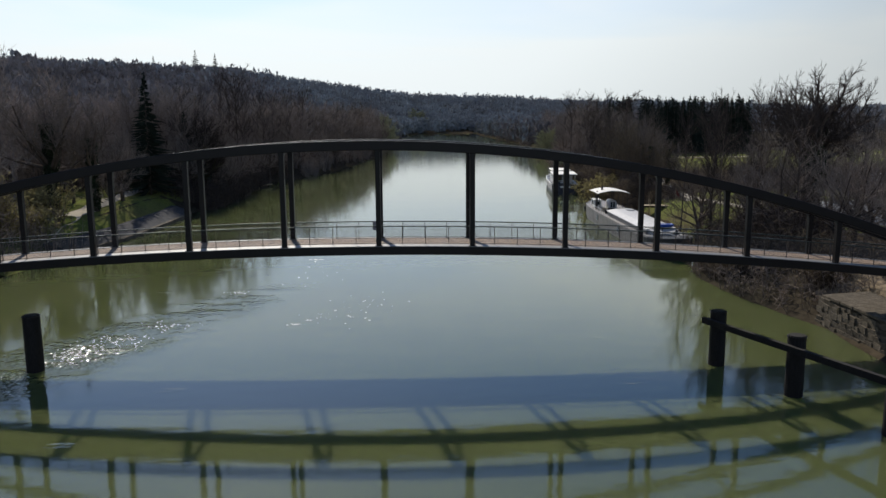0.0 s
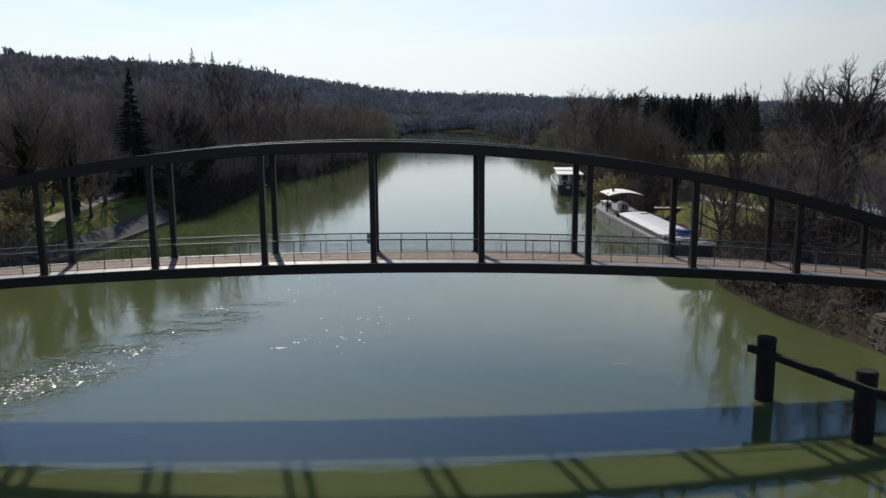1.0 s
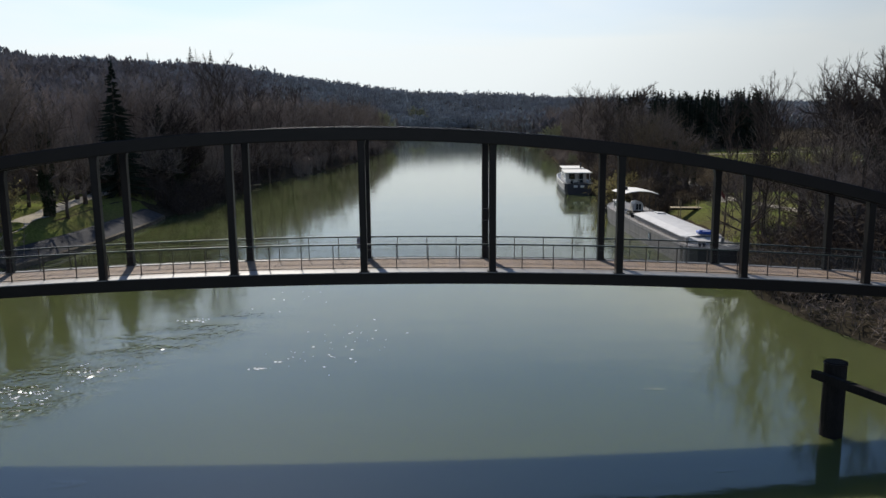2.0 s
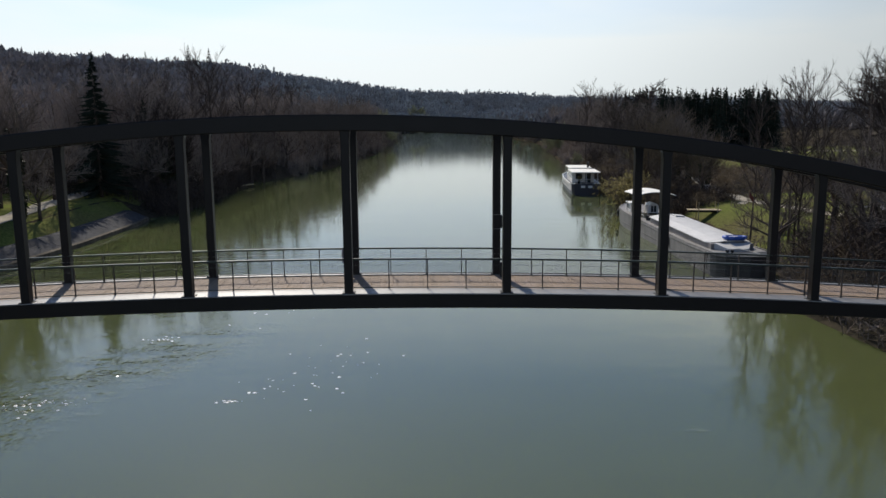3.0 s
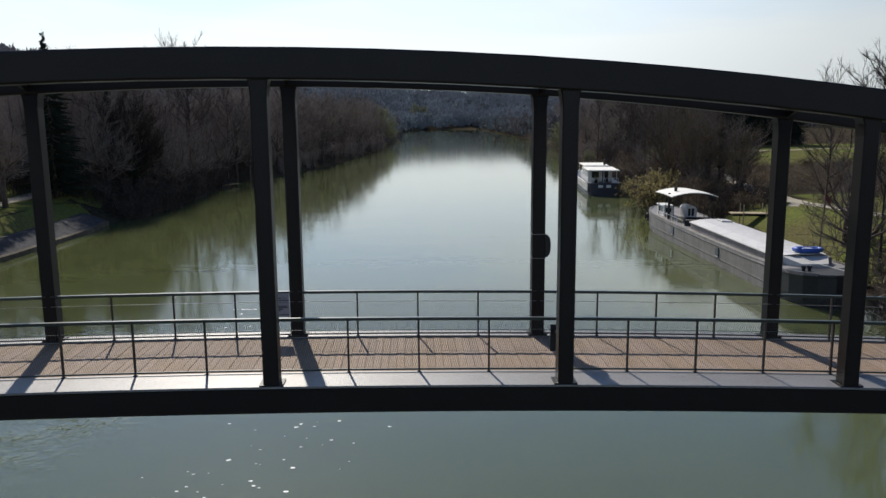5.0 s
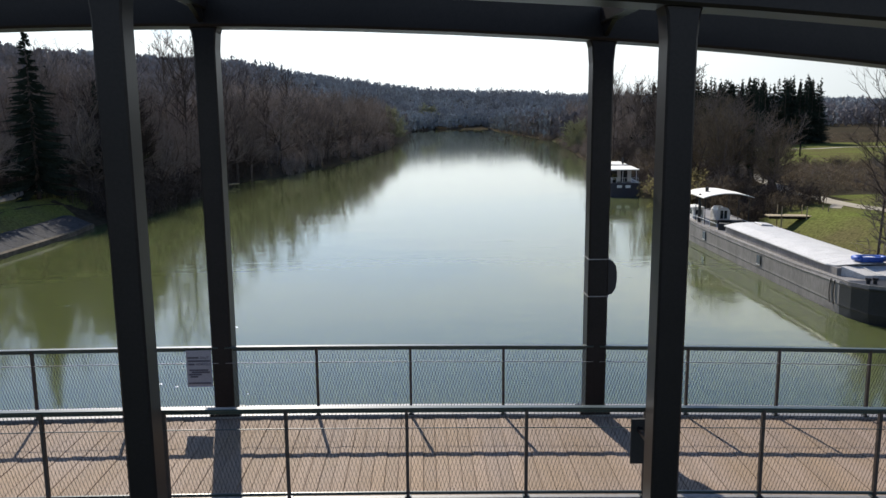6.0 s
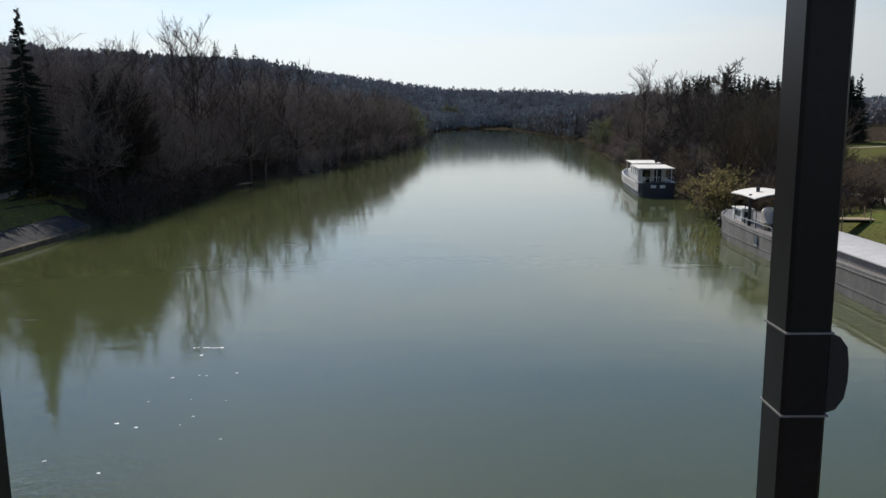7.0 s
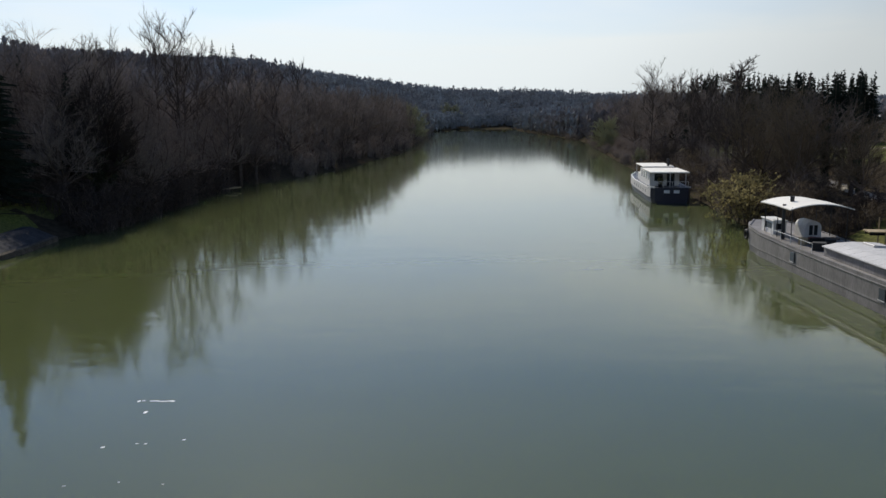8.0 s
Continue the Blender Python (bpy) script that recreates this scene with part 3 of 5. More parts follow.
def bare_tree(h, spread, limbs, subs, twigs, mat=TWIG, low=0.25, up=0.5, r0=None, twig_r=0.02, buds=0):
    """Meshes of a leafless tree: trunk with limbs, and a crown of branches and twigs."""
    t, c = Shape(), Shape()
    r0 = r0 or h * 0.014
    line, p = [], Vector((0, 0, -0.4))
    for i in range(7):
        line.append(p.copy())
        p = p + Vector((rnd(-0.25, 0.25), rnd(-0.25, 0.25), h * 0.15 + (0.05 if i else 0.35)))
    top = line[-1].z
    t.tube(line, [r0 * (1.25 if i == 0 else 1 - i / 7.2) for i in range(7)], 6)
    for i in range(limbs):
        f = low + (0.98 - low) * (i + rnd(0, 0.8)) / limbs
        k = min(int(f * 6), 5)
        a = line[k].lerp(line[k + 1], f * 6 - k)
        an = i * 2.4 + rnd(-0.5, 0.5)
        ln = spread * (0.55 + 0.75 * math.sin(math.pi * min(1, 0.15 + (1 - f) * 1.1))) * rnd(0.7, 1.15)
        tilt = up + 0.6 * (f - low) + rnd(-0.25, 0.25)
        d = Vector((math.cos(an) * math.cos(tilt), math.sin(an) * math.cos(tilt), math.sin(tilt)))
        pts, q = [a], a.copy()
        for s in range(4):
            d = (d + Vector((rnd(-0.38, 0.38), rnd(-0.38, 0.38), rnd(-0.1, 0.32)))).normalized()
            q = q + d * ln / 4
            pts.append(q.copy())
        rl = r0 * (1 - f) * 0.55 + 0.03
        t.tube(pts, [rl * (1 - j / 5) + 0.008 for j in range(5)], 4, cap=False)
        for s in range(subs):
            g = 0.25 + 0.75 * (s + rnd(0, 1)) / subs
            j = min(int(g * 4), 3)
            b0 = pts[j].lerp(pts[j + 1], g * 4 - j)
            dd = ((pts[j + 1] - pts[j]).normalized() + Vector((rnd(-0.9, 0.9), rnd(-0.9, 0.9), rnd(-0.3, 0.8)))).normalized()
            l2 = ln * rnd(0.22, 0.42)
            b1 = b0 + dd * l2 * 0.5
            b2 = b1 + (dd + Vector((rnd(-0.3, 0.3), rnd(-0.3, 0.3), rnd(0, 0.4)))).normalized() * l2 * 0.5
            c.tube([b0, b1, b2], [twig_r * 1.9, twig_r * 1.4, twig_r * 0.8], 3, cap=False)
            for w in range(twigs):
                e = rnd(0.2, 1)
                o = b0.lerp(b1, e * 2) if e < 0.5 else b1.lerp(b2, e * 2 - 1)
                dt = (dd + Vector((rnd(-0.8, 0.8), rnd(-0.8, 0.8), rnd(-0.3, 0.9)))).normalized()
                tip = o + dt * l2 * rnd(0.35, 0.8)
                c.spike(o, tip, twig_r)
                for _ in range(buds):
                    z = o.lerp(tip, rnd(0.3, 1))
                    u = Vector((rnd(-1, 1), rnd(-1, 1), rnd(-1, 1))) * 0.09
                    k = len(c.v)
                    c.v += [tuple(z + u), tuple(z + Vector((u.y, -u.x, u.z + 0.06))), tuple(z - u), tuple(z + Vector((-u.y, u.x, -u.z + 0.03)))]
                    c.f += [(k, k + 1, k + 2), (k, k + 2, k + 3)]
    return t.mesh("trunk", BARK, True), c.mesh("crown", mat)


def dome_tree(h, spread, limbs=7, kids=(6, 6, 5), mat=TWIG, r0=None, twig_r=0.016, fork=0.32, lift=0.3, slivers=False, limb=0.74, child=(0.42, 0.68)):
    """Meshes of a round-crowned leafless tree that forks low into spreading limbs."""
    t, c = Shape(), Shape()
    r0 = r0 or h * 0.018

    def grow(p, d, ln, r, level):
        if level == 3:
            (c.blade if slivers else c.spike)(p, p + d * ln, twig_r)
            return
        bends = (3, 2, 1)[level]
        pts, q, e = [p], p.copy(), d.copy()
        for _ in range(bends):
            e = (e + Vector((rnd(-0.3, 0.3), rnd(-0.3, 0.3), rnd(lift - 0.38, lift)))).normalized()
            q = q + e * ln / bends
            pts.append(q.copy())
        shape = t if level == 0 else c
        shape.tube(pts, [max(r * (1 - 0.7 * i / bends), twig_r) for i in range(bends + 1)], 5 if level == 0 else 3, cap=False)
        n = kids[level]
        for i in range(n):
            f = (0.25, 0.15, 0.1)[level] + (0.75, 0.85, 0.9)[level] * (i + rnd(0.2, 1)) / n
            f = min(f, 0.999)
            k = int(f * bends)
            o = pts[k].lerp(pts[k + 1], f * bends - k)
            along_ = (pts[k + 1] - pts[k]).normalized()
            side = Vector((rnd(-1, 1), rnd(-1, 1), rnd(-0.45, 0.9))).normalized()
            dd = (along_ * rnd(0.55, 0.95) + side * 0.8).normalized()
            grow(o, dd, ln * rnd(*child) * (1.1 - 0.35 * f), r * 0.45 * (1 - 0.5 * f), level + 1)

    fz = h * fork
    t.tube([(0, 0, -0.4), (rnd(-0.1, 0.1), rnd(-0.1, 0.1), fz * 0.6), (rnd(-0.15, 0.15), rnd(-0.15, 0.15), fz * 1.1)], [r0 * 1.3, r0, r0 * 0.8], 7)
    for i in range(limbs):
        an = 6.283 * i / limbs + rnd(-0.4, 0.4)
        tilt = rnd(0.35, 0.75) if i % 3 else rnd(1.0, 1.4)
        d = Vector((math.cos(an) * math.cos(tilt), math.sin(an) * math.cos(tilt), math.sin(tilt)))
        reach = 1.0 / math.sqrt((math.cos(tilt) / spread) ** 2 + (math.sin(tilt) / (h - fz)) ** 2)
        grow(Vector((0, 0, fz * rnd(0.75, 1.08))), d, reach * limb, r0 * 0.5, 0)
    return t.mesh("trunk", BARK, True), c.mesh("crown", mat)


def conifer(h, r, droop=0.22, dense=1.0):
    """Meshes of a spruce: drooping boughs in uneven whorls, fringed with needle sprays."""
    t, c = Shape(), Shape()
    t.tube([(0, 0, -0.4), (0, 0, h * 0.5), (0, 0, h * 0.98)], [h * 0.014, h * 0.009, 0.02], 6)
    c.spike((0, 0, h * 0.93), (0, 0, h + 0.3), 0.06)
    tiers = int(h * 1.5 * dense)
    for i in range(tiers):
        f = 0.08 + 0.91 * i / tiers
        rr = r * (1 - f) ** 1.0 * rnd(0.8, 1.1) + 0.05
        arms = 9 if f < 0.8 else 6
        for a in range(arms):
            an = 2 * math.pi * (a + rnd(0, 0.9)) / arms + i
            ln = rr * (rnd(0.55, 1.0) if rnd(0, 1) < 0.8 else rnd(1.0, 1.3))
            d = Vector((math.cos(an), math.sin(an), 0))
            s = Vector((-d.y, d.x, 0))
            o = Vector((0, 0, h * f + rnd(-0.5, 0.5)))
            tip = o + d * ln + Vector((0, 0, -droop * ln + 0.1))
            mid = o + d * ln * 0.5 + Vector((0, 0, -droop * 0.7 * ln))
            wd = (0.13 * ln + 0.06) / dense ** 2
            k = len(c.v)
            c.v += [tuple(o), tuple(mid + s * wd + Vector((0, 0, -0.15))), tuple(tip), tuple(mid - s * wd + Vector((0, 0, -0.15)))]
            c.f += [(k, k + 1, k + 2), (k, k + 2, k + 3)]
            for _ in range(int(9 * dense)):
                g = rnd(0.2, 1.0)
                q = o.lerp(mid, g * 2) if g < 0.5 else mid.lerp(tip, g * 2 - 1)
                e = q + (d * rnd(0.2, 0.7) + s * rnd(-0.9, 0.9)).normalized() * rnd(0.25, 0.6) * (0.3 + 0.25 * ln) + Vector((0, 0, rnd(-0.35, 0.08)))
                c.blade(q, e, 0.085 / dense)
    return t.mesh("trunk", BARK, True), c.mesh("crown", NEEDLE)


def thicket(h, r, stems, mat, buds=0):
    t, c = Shape(), Shape()
    for i in range(stems):
        an, lean = rnd(0, 6.28), rnd(0.05, 0.9)
        o = Vector((rnd(-0.4, 0.4) * r, rnd(-0.4, 0.4) * r, -0.2))
        e = o + Vector((math.cos(an) * r * lean, math.sin(an) * r * lean, h * rnd(0.55, 1.0)))
        m = o.lerp(e, 0.5) + Vector((rnd(-0.2, 0.2), rnd(-0.2, 0.2), 0.15 * h))
        t.tube([o, m, e], [0.035, 0.025, 0.01], 3, cap=False)
        for w in range(13):
            g = rnd(0.2, 1)
            q = o.lerp(m, g * 2) if g < 0.5 else m.lerp(e, g * 2 - 1)
            tip = q + Vector((rnd(-1, 1), rnd(-1, 1), rnd(-0.4, 1))).normalized() * rnd(0.4, 1.0) * (0.4 + 0.2 * h)
            c.blade(q, tip, 0.022)
            for _ in range(buds):
                z = q.lerp(tip, rnd(0.2, 1))
                u = Vector((rnd(-1, 1), rnd(-1, 1), rnd(-1, 1))) * 0.10
                k = len(c.v)
                c.v += [tuple(z + u), tuple(z + Vector((u.y, -u.x, u.z + 0.06))), tuple(z - u), tuple(z + Vector((-u.y, u.x, -u.z + 0.03)))]
                c.f += [(k, k + 1, k + 2), (k, k + 2, k + 3)]
    return t.mesh("stem_clump", BARK), c.mesh("crown", mat)


def plant(meshes, name, label, category, group, x, y, s=1.0, turn=None, sz=None, lean=0.0, z=None):
    """Sets one tree or bush on the ground; meshes are shared between alike ones."""
    ob = thing(name, label, category, group)
    ob.matrix_basis = pose(x, y, land(x, y) - 0.1 if z is None else z, lean, 0, rnd(0, 360) if turn is None else turn)
    ob.scale = (s, s, sz or s)
    part(meshes[0].name.split(".")[0], meshes[0], None, ob)
    part(meshes[1].name.split(".")[0], meshes[1], None, ob)
    return ob


def ivy(h, r):
    """Leaves that cling to a trunk, thick and uneven."""
    s = Shape()
    for _ in range(5200):
        z, an = h * random.random() ** 0.8, rnd(0, 6.283)
        q = r * (0.75 + 0.45 * noise.noise(Vector((math.cos(an), math.sin(an), z * 0.5)))) * rnd(0.5, 1.0)
        o = Vector((math.cos(an) * q, math.sin(an) * q, z))
        s.blade(o, o + Vector((rnd(-1, 1), rnd(-1, 1), rnd(-1, 0.3))).normalized() * rnd(0.18, 0.34), rnd(0.07, 0.12))
    return s


def stand(name, label, trees):
    """Trees deep in a wood, where none can be told from its neighbours, as one mesh."""
    verts, faces, base = [], [], 0
    for meshes, x, y, s in trees:
        an, z = rnd(0, 6.283), land(x, y) - 0.1
        ca, sa = math.cos(an) * s, math.sin(an) * s
        for me in meshes:
            co3 = np.empty(len(me.vertices) * 3)
            me.vertices.foreach_get("co", co3)
            co3 = co3.reshape(-1, 3)
            verts += np.column_stack((x + co3[:, 0] * ca - co3[:, 1] * sa, y + co3[:, 0] * sa + co3[:, 1] * ca, z + co3[:, 2] * s)).tolist()
            faces += [tuple(base + i for i in p.vertices) for p in me.polygons]
            base += len(me.vertices)
    me = bpy.data.meshes.new(name)
    me.from_pydata(verts, [], faces)
    me.materials.append(TWIG)
    return tagged(new(name, me), label, "woods", kind="stuff")


random.seed(11)
TALL = [bare_tree(14.5, 4.0, 22, 7, 7, up=0.6, low=0.2, twig_r=0.013)] + [dome_tree(15, 5.2, 9, (7, 6, 6), fork=0.24, twig_r=0.013) for _ in range(4)]
LIGHT = [dome_tree(15, 5.2, 7, (6, 5, 6), fork=0.22, twig_r=0.035, slivers=True) for _ in range(4)]
# TALL crowns copied in warmer twigs: sunlight on the boat bank as colour
SUNLIT = []
for _t, _c in TALL[1:]:
    _c = _c.copy()
    _c.materials[0] = TWIG_PALE
    SUNLIT.append((_t, _c))
SLIM = [bare_tree(18, 3.3, 22, 7, 8, up=0.75, low=0.40, mat=TWIG_DARK, r0=0.125, twig_r=0.012) for _ in range(2)]
random.seed(12)
OAK = [dome_tree(15, 9.2, 20, (10, 9, 8), mat=TWIG_DARK, r0=0.5, twig_r=0.011, fork=0.36, lift=0.17, limb=0.57, child=(0.38, 0.54)), dome_tree(15, 6.4, 9, (7, 7, 6), r0=0.4, twig_r=0.016, fork=0.3)]
SMALL = [dome_tree(8, 3.4, 7, (6, 6, 5), fork=0.16, twig_r=0.013) for _ in range(3)]
BUDDING = [dome_tree(9, 3.4, 7, (6, 6, 5), mat=TWIG_PALE, fork=0.16, twig_r=0.014) for _ in range(2)]
CROWN = dome_tree(19.3, 4.2, 8, (6, 5, 4), mat=TWIG_DARK, fork=0.66, twig_r=0.028, r0=0.24, lift=0.25, limb=0.6)
SPRUCE = [conifer(15, 3.4, 0.14), conifer(15, 3.0, 0.18), conifer(15, 3.9, 0.12)]
BRUSH = [thicket(3.0, 2.2, 34, SHADE_BRAMBLE), thicket(2.6, 2.6, 34, SHADE_BRAMBLE), thicket(3.4, 2.0, 34, SHADE_BRAMBLE)]
BRUSH_PALE = [thicket(2.4, 2.0, 30, TWIG_PALE), thicket(2.8, 2.0, 30, TWIG_PALE)]
BLUNT = conifer(15, 4.6, 0.1)
WILLOW = [dome_tree(9, 4.4, 10, (7, 7, 6), mat=TWIG_SILVER, fork=0.14, twig_r=0.045) for _ in range(2)]
BUDBUSH = [thicket(3.6, 2.6, 40, TWIG_PALE, buds=2), thicket(3.0, 2.4, 40, TWIG_PALE, buds=2)]
for _t, _c in BUDBUSH:
    _c.materials[0] = BUD

TREE_L = "leafless dark brown tree in the dense wood on the river bank"
# wood along the far part of the bank on the sunny side
random.seed(21)
deep, scrub = [], []
for i in range(190):
    y = 76 + 340 * (i / 190) ** 1.25 + rnd(-3, 3)
    row = i % 5
    x = along(SHORE_L, y) - 1.0 - row * 6.0 - rnd(0, 4)
    s = rnd(0.78, 1.02) * (0.8 if row == 0 else 1.0) * (1.12 + 0.06 * step(100, 160, y))
    m = random.choice(LIGHT) if y > 135 or row > 2 else random.choice(TALL if row else TALL[1:] + SMALL)
    if row > 2:
        deep.append((m, x, y, s))
    else:
        plant(m, "bare_tree", TREE_L, "tree", "trees of the bank wood", x, y, s)
for i in range(70):
    y = 74 + 300 * (i / 70) ** 1.2
    if y > 130:
        scrub.append((random.choice(BRUSH), along(SHORE_L, y) - rnd(0.5, 14), y, rnd(0.9, 1.6)))
    else:
        plant(random.choice(BRUSH), "bush", "tangled leafless bush at the river's edge", "bush", "bushes along the bank", along(SHORE_L, y) - rnd(0.5, 14), y, rnd(0.9, 1.6))
# trees behind the meadow by the quay
for i in range(66):
    x, y = -rnd(50, 118), rnd(5, 125)
    deep.append((random.choice(LIGHT), x, y, rnd(0.95, 1.3)))
stand("bank_woods", "dark brown leafless wood behind the bank and meadow", deep)
for i in range(26):
    plant(random.choice(BRUSH), "bush", "leafless bush behind the quayside meadow", "bush", "bushes behind the meadow", -rnd(50, 70), rnd(10, 95), rnd(0.9, 1.5))
plant(conifer(17.0, 4.6, 0.24, 1.9), "spruce", "tall dark spruce standing above bare trees", "tree", "", -37.3, 69.9, 1.0)
plant(SPRUCE[1], "spruce", "dark spruce in the bank wood", "tree", "", -44, 88, 0.95)
plant(SPRUCE[0], "spruce", "dark spruce in the bank wood", "tree", "", -34.5, 78, 0.8)
for x, y, s, m in ((-31.5, 99, 1.15, SLIM[0]), (-34, 101, 1.08, SLIM[1]), (-29.5, 112, 1.0, SLIM[1]), (-41, 103, 1.18, TALL[1]), (-46, 106, 1.12, TALL[2]), (-39, 97, 1.0, TALL[3])):
    plant(m, "bare_tree", "very tall leafless tree standing above the bank wood", "tree", "tall trees of the wood", x, y, s)
for x, y, s in ((-36, 82, 1.12), (-41, 84, 1.18), (-38.5, 90, 1.2), (-44, 92, 1.22), (-35, 94, 1.1), (-48, 86, 1.2), (-52, 94, 1.25)):
    plant(random.choice(TALL[1:]), "bare_tree", "tall broad leafless tree of the dark bank wood", "tree", "tall trees of the wood", x, y, s)
random.seed(23)
GIANT = dome_tree(17.6, 6.4, 15, (10, 9, 8), mat=TWIG_DARK, r0=0.5, twig_r=0.018, fork=0.16, lift=0.34, limb=0.62, child=(0.42, 0.66))
GIANT[0].materials[0] = MOSS
big = plant(GIANT, "bare_tree", "massive many-stemmed leafless tree with mossy limbs at the water's edge", "tree", "", -32.4, 79, 1.0, turn=40)
part("ivy", ivy(5.5, 1.5), IVY, big, "dark green ivy on the trunk")
for x, y, s, m in ((-31.4, 107, 1.06, 0), (-30.2, 131, 0.86, 1), (-28.6, 138, 0.86, 0), (-27.2, 152, 0.94, 1), (-38.5, 92, 0.86, 0), (-35.2, 90, 0.84, 1)):
    plant(SLIM[m], "bare_tree", "slim leafless tree rising above the bank wood", "tree", "tall trees of the wood", x, y, s)
for x, y, s, m in ((-36.0, 84, 1.18, 1), (-29.6, 119, 1.12, 2), (-27.8, 143, 1.2, 3), (-24.8, 162, 1.15, 4), (-21.0, 180, 1.2, 1)):
    plant(TALL[m], "bare_tree", "broad leafless tree rising above the bank wood", "tree", "tall trees of the wood", x, y, s)
for x, y, s, m in ((-30.4, 84, 0.8, 1), (-30.8, 91, 0.75, 2), (-31, 97, 0.8, 3), (-30.6, 105, 0.85, 4), (-30, 114, 0.85, 1), (-28, 122, 0.85, 2), (-33.5, 74, 0.8, 3)):
    plant(TALL[m], "bare_tree", "dark leafless tree leaning over the river from the bank", "tree", "leaning shore trees", x, y, s, lean=0)
for i in range(110):
    y = 73 + 420 * (i / 110) ** 1.25
    if y > 130:
        scrub.append((random.choice(BRUSH), along(SHORE_L, y) - rnd(-0.3, 5), y, rnd(0.9, 1.5)))
    else:
        plant(random.choice(BRUSH), "bush", "tangled leafless bush overhanging the water", "bush", "bushes at the waterline", along(SHORE_L, y) - rnd(-0.3, 5), y, rnd(0.9, 1.5))
for x, y, s in ((-40.5, 47, 1.18), (-37.2, 50, 1.0)):
    big = plant(OAK[1], "bare_tree", "tall dark ivy-clad tree on the quayside bank", "tree", "", x, y, s)
    part("ivy", ivy(8.5, 0.8), IVY, big, "dark green ivy on the trunk")
plant(BUDBUSH[0], "willow_bush", "rounded bush in yellow-green bud on the bank", "bush", "", -38.0, 39.8, 1.25)
plant(BUDBUSH[1], "willow_bush", "rounded bush in yellow-green bud on the bank", "bush", "", -42, 48, 1.2)
for x, y, s, m in ((-38.6, 30.5, 1.3, 1), (-41.5, 34.5, 1.5, 0), (-36.8, 34.5, 1.1, 1), (-44, 39, 1.5, 1)):
    plant(BUDBUSH[m], "willow_bush", "tall loose bush in yellow-green bud beside the quay", "bush", "budding bushes by the quay", x, y, s)

for i in range(26):
    y = 72 + 40 * i / 26
    plant(random.choice(BRUSH), "bush", "dense dark bush hanging over the water from the bank", "bush", "bushes at the waterline", along(SHORE_L, y) + rnd(-0.6, 1.3), y, rnd(1.0, 1.6))
# opposite bank
random.seed(31)
for i in range(85):
    y = 74 + 340 * (i / 85) ** 1.3 + rnd(-3, 3)
    row = i % 3
    x = along(SHORE_R, y) + 3.5 + row * 6.0 + rnd(0, 4)
    s = rnd(0.6, 0.85) * (0.75 if row == 0 else 1.0) * (1 + 0.42 * step(105, 140, y))
    if y < 180 and x > (y + 7) * 0.42:
        continue
    plant(random.choice(LIGHT if y > 150 else SUNLIT + TALL + SMALL if row else SMALL + BUDDING), "bare_tree", "leafless brown tree on the wooded bank above the boats", "tree", "trees of the boat bank", x, y, s)
for i in range(110):
    y = 66 + 420 * (i / 110) ** 1.25
    if y > 150:
        scrub.append((random.choice(BRUSH), along(SHORE_R, y) + rnd(-0.3, 6), y, rnd(0.8, 1.3)))
    else:
        plant(random.choice(BRUSH + BRUSH_PALE), "bush", "leafless bush overhanging the river bank", "bush", "bushes of the boat bank", along(SHORE_R, y) + rnd(-0.3, 6), y, rnd(0.8, 1.3))
plant(BUDBUSH[0], "willow_bush", "bush in pale yellow-green bud at the waterline", "bush", "", 26.3, 72.5, 1.3)
plant(BUDBUSH[1], "willow_bush", "bush in pale yellow-green bud at the waterline", "bush", "", 29.6, 79, 1.2)
for x, y, s in ((-12.8, 318, 1.75), (-11.6, 296, 1.35), (-13, 344, 1.6), (5, 694, 2.5), (46, 226, 1.1)):
    plant(random.choice(WILLOW), "willow_tree", "pale silvery willow leaning over the water", "tree", "pale willows", x, y, s)
for x, y, s in ((43.2, 212, 0.75), (45.5, 218, 0.6), (36.5, 150, 0.4)):
    plant(random.choice(WILLOW), "willow_bush", "silvery willow bush at the waterline", "bush", "silvery bushes", x, y, s)
for i in range(84):
    f = i / 83
    x, y = 56.5 + 40 * f + rnd(-1.5, 1.5), 190 - 4 * f + rnd(-7, 7)
    s = rnd(0.98, 1.14)
    plant(random.choice(SPRUCE), "spruce", "dark green spruce in a planted row", "tree", "row of spruces", x, y, s * 1.15, sz=s)
for i in range(40):
    s = rnd(0.85, 1.1)
    plant(random.choice(SPRUCE), "spruce", "dark green spruce in a planted row", "tree", "row of spruces", rnd(64, 97), rnd(179, 186), s * 1.15, sz=s)
plant(CROWN, "bare_tree", "tall open-crowned leafless tree above the spruces", "tree", "", 46.4, 129.6, 1.0)
for x, y, s in ((84, 330, 1.2), (88, 335, 1.1), (92, 328, 1.25), (38, 148, 0.95)):
    plant(SLIM[0], "bare_tree", "slim upright leafless poplar", "tree", "poplars", x, y, s)
oak = plant(OAK[0], "bare_tree", "broad round-crowned leafless oak with an ivy-clad trunk near the bridge end", "tree", "", 40.6, 37.8, 1.12, sz=1.28)
part("ivy", ivy(8.0, 1.35), IVY, oak, "dark green ivy on the trunk")
for x, y, s in ((27.4, 30.5, 0.76), (28.6, 33.5, 0.7), (26.4, 26.5, 0.66), (29.6, 36.5, 0.74), (28.2, 22.5, 0.66), (30.8, 29, 0.72), (27, 38, 0.72), (29, 18, 0.6)):
    plant(random.choice(SLIM), "bare_tree", "slender leafless tree at the water's edge by the bridge", "tree", "slender shore trees", x, y, s)
plant(OAK[1], "bare_tree", "broad leafless oak near the bridge end", "tree", "", 36, 31, 0.55)
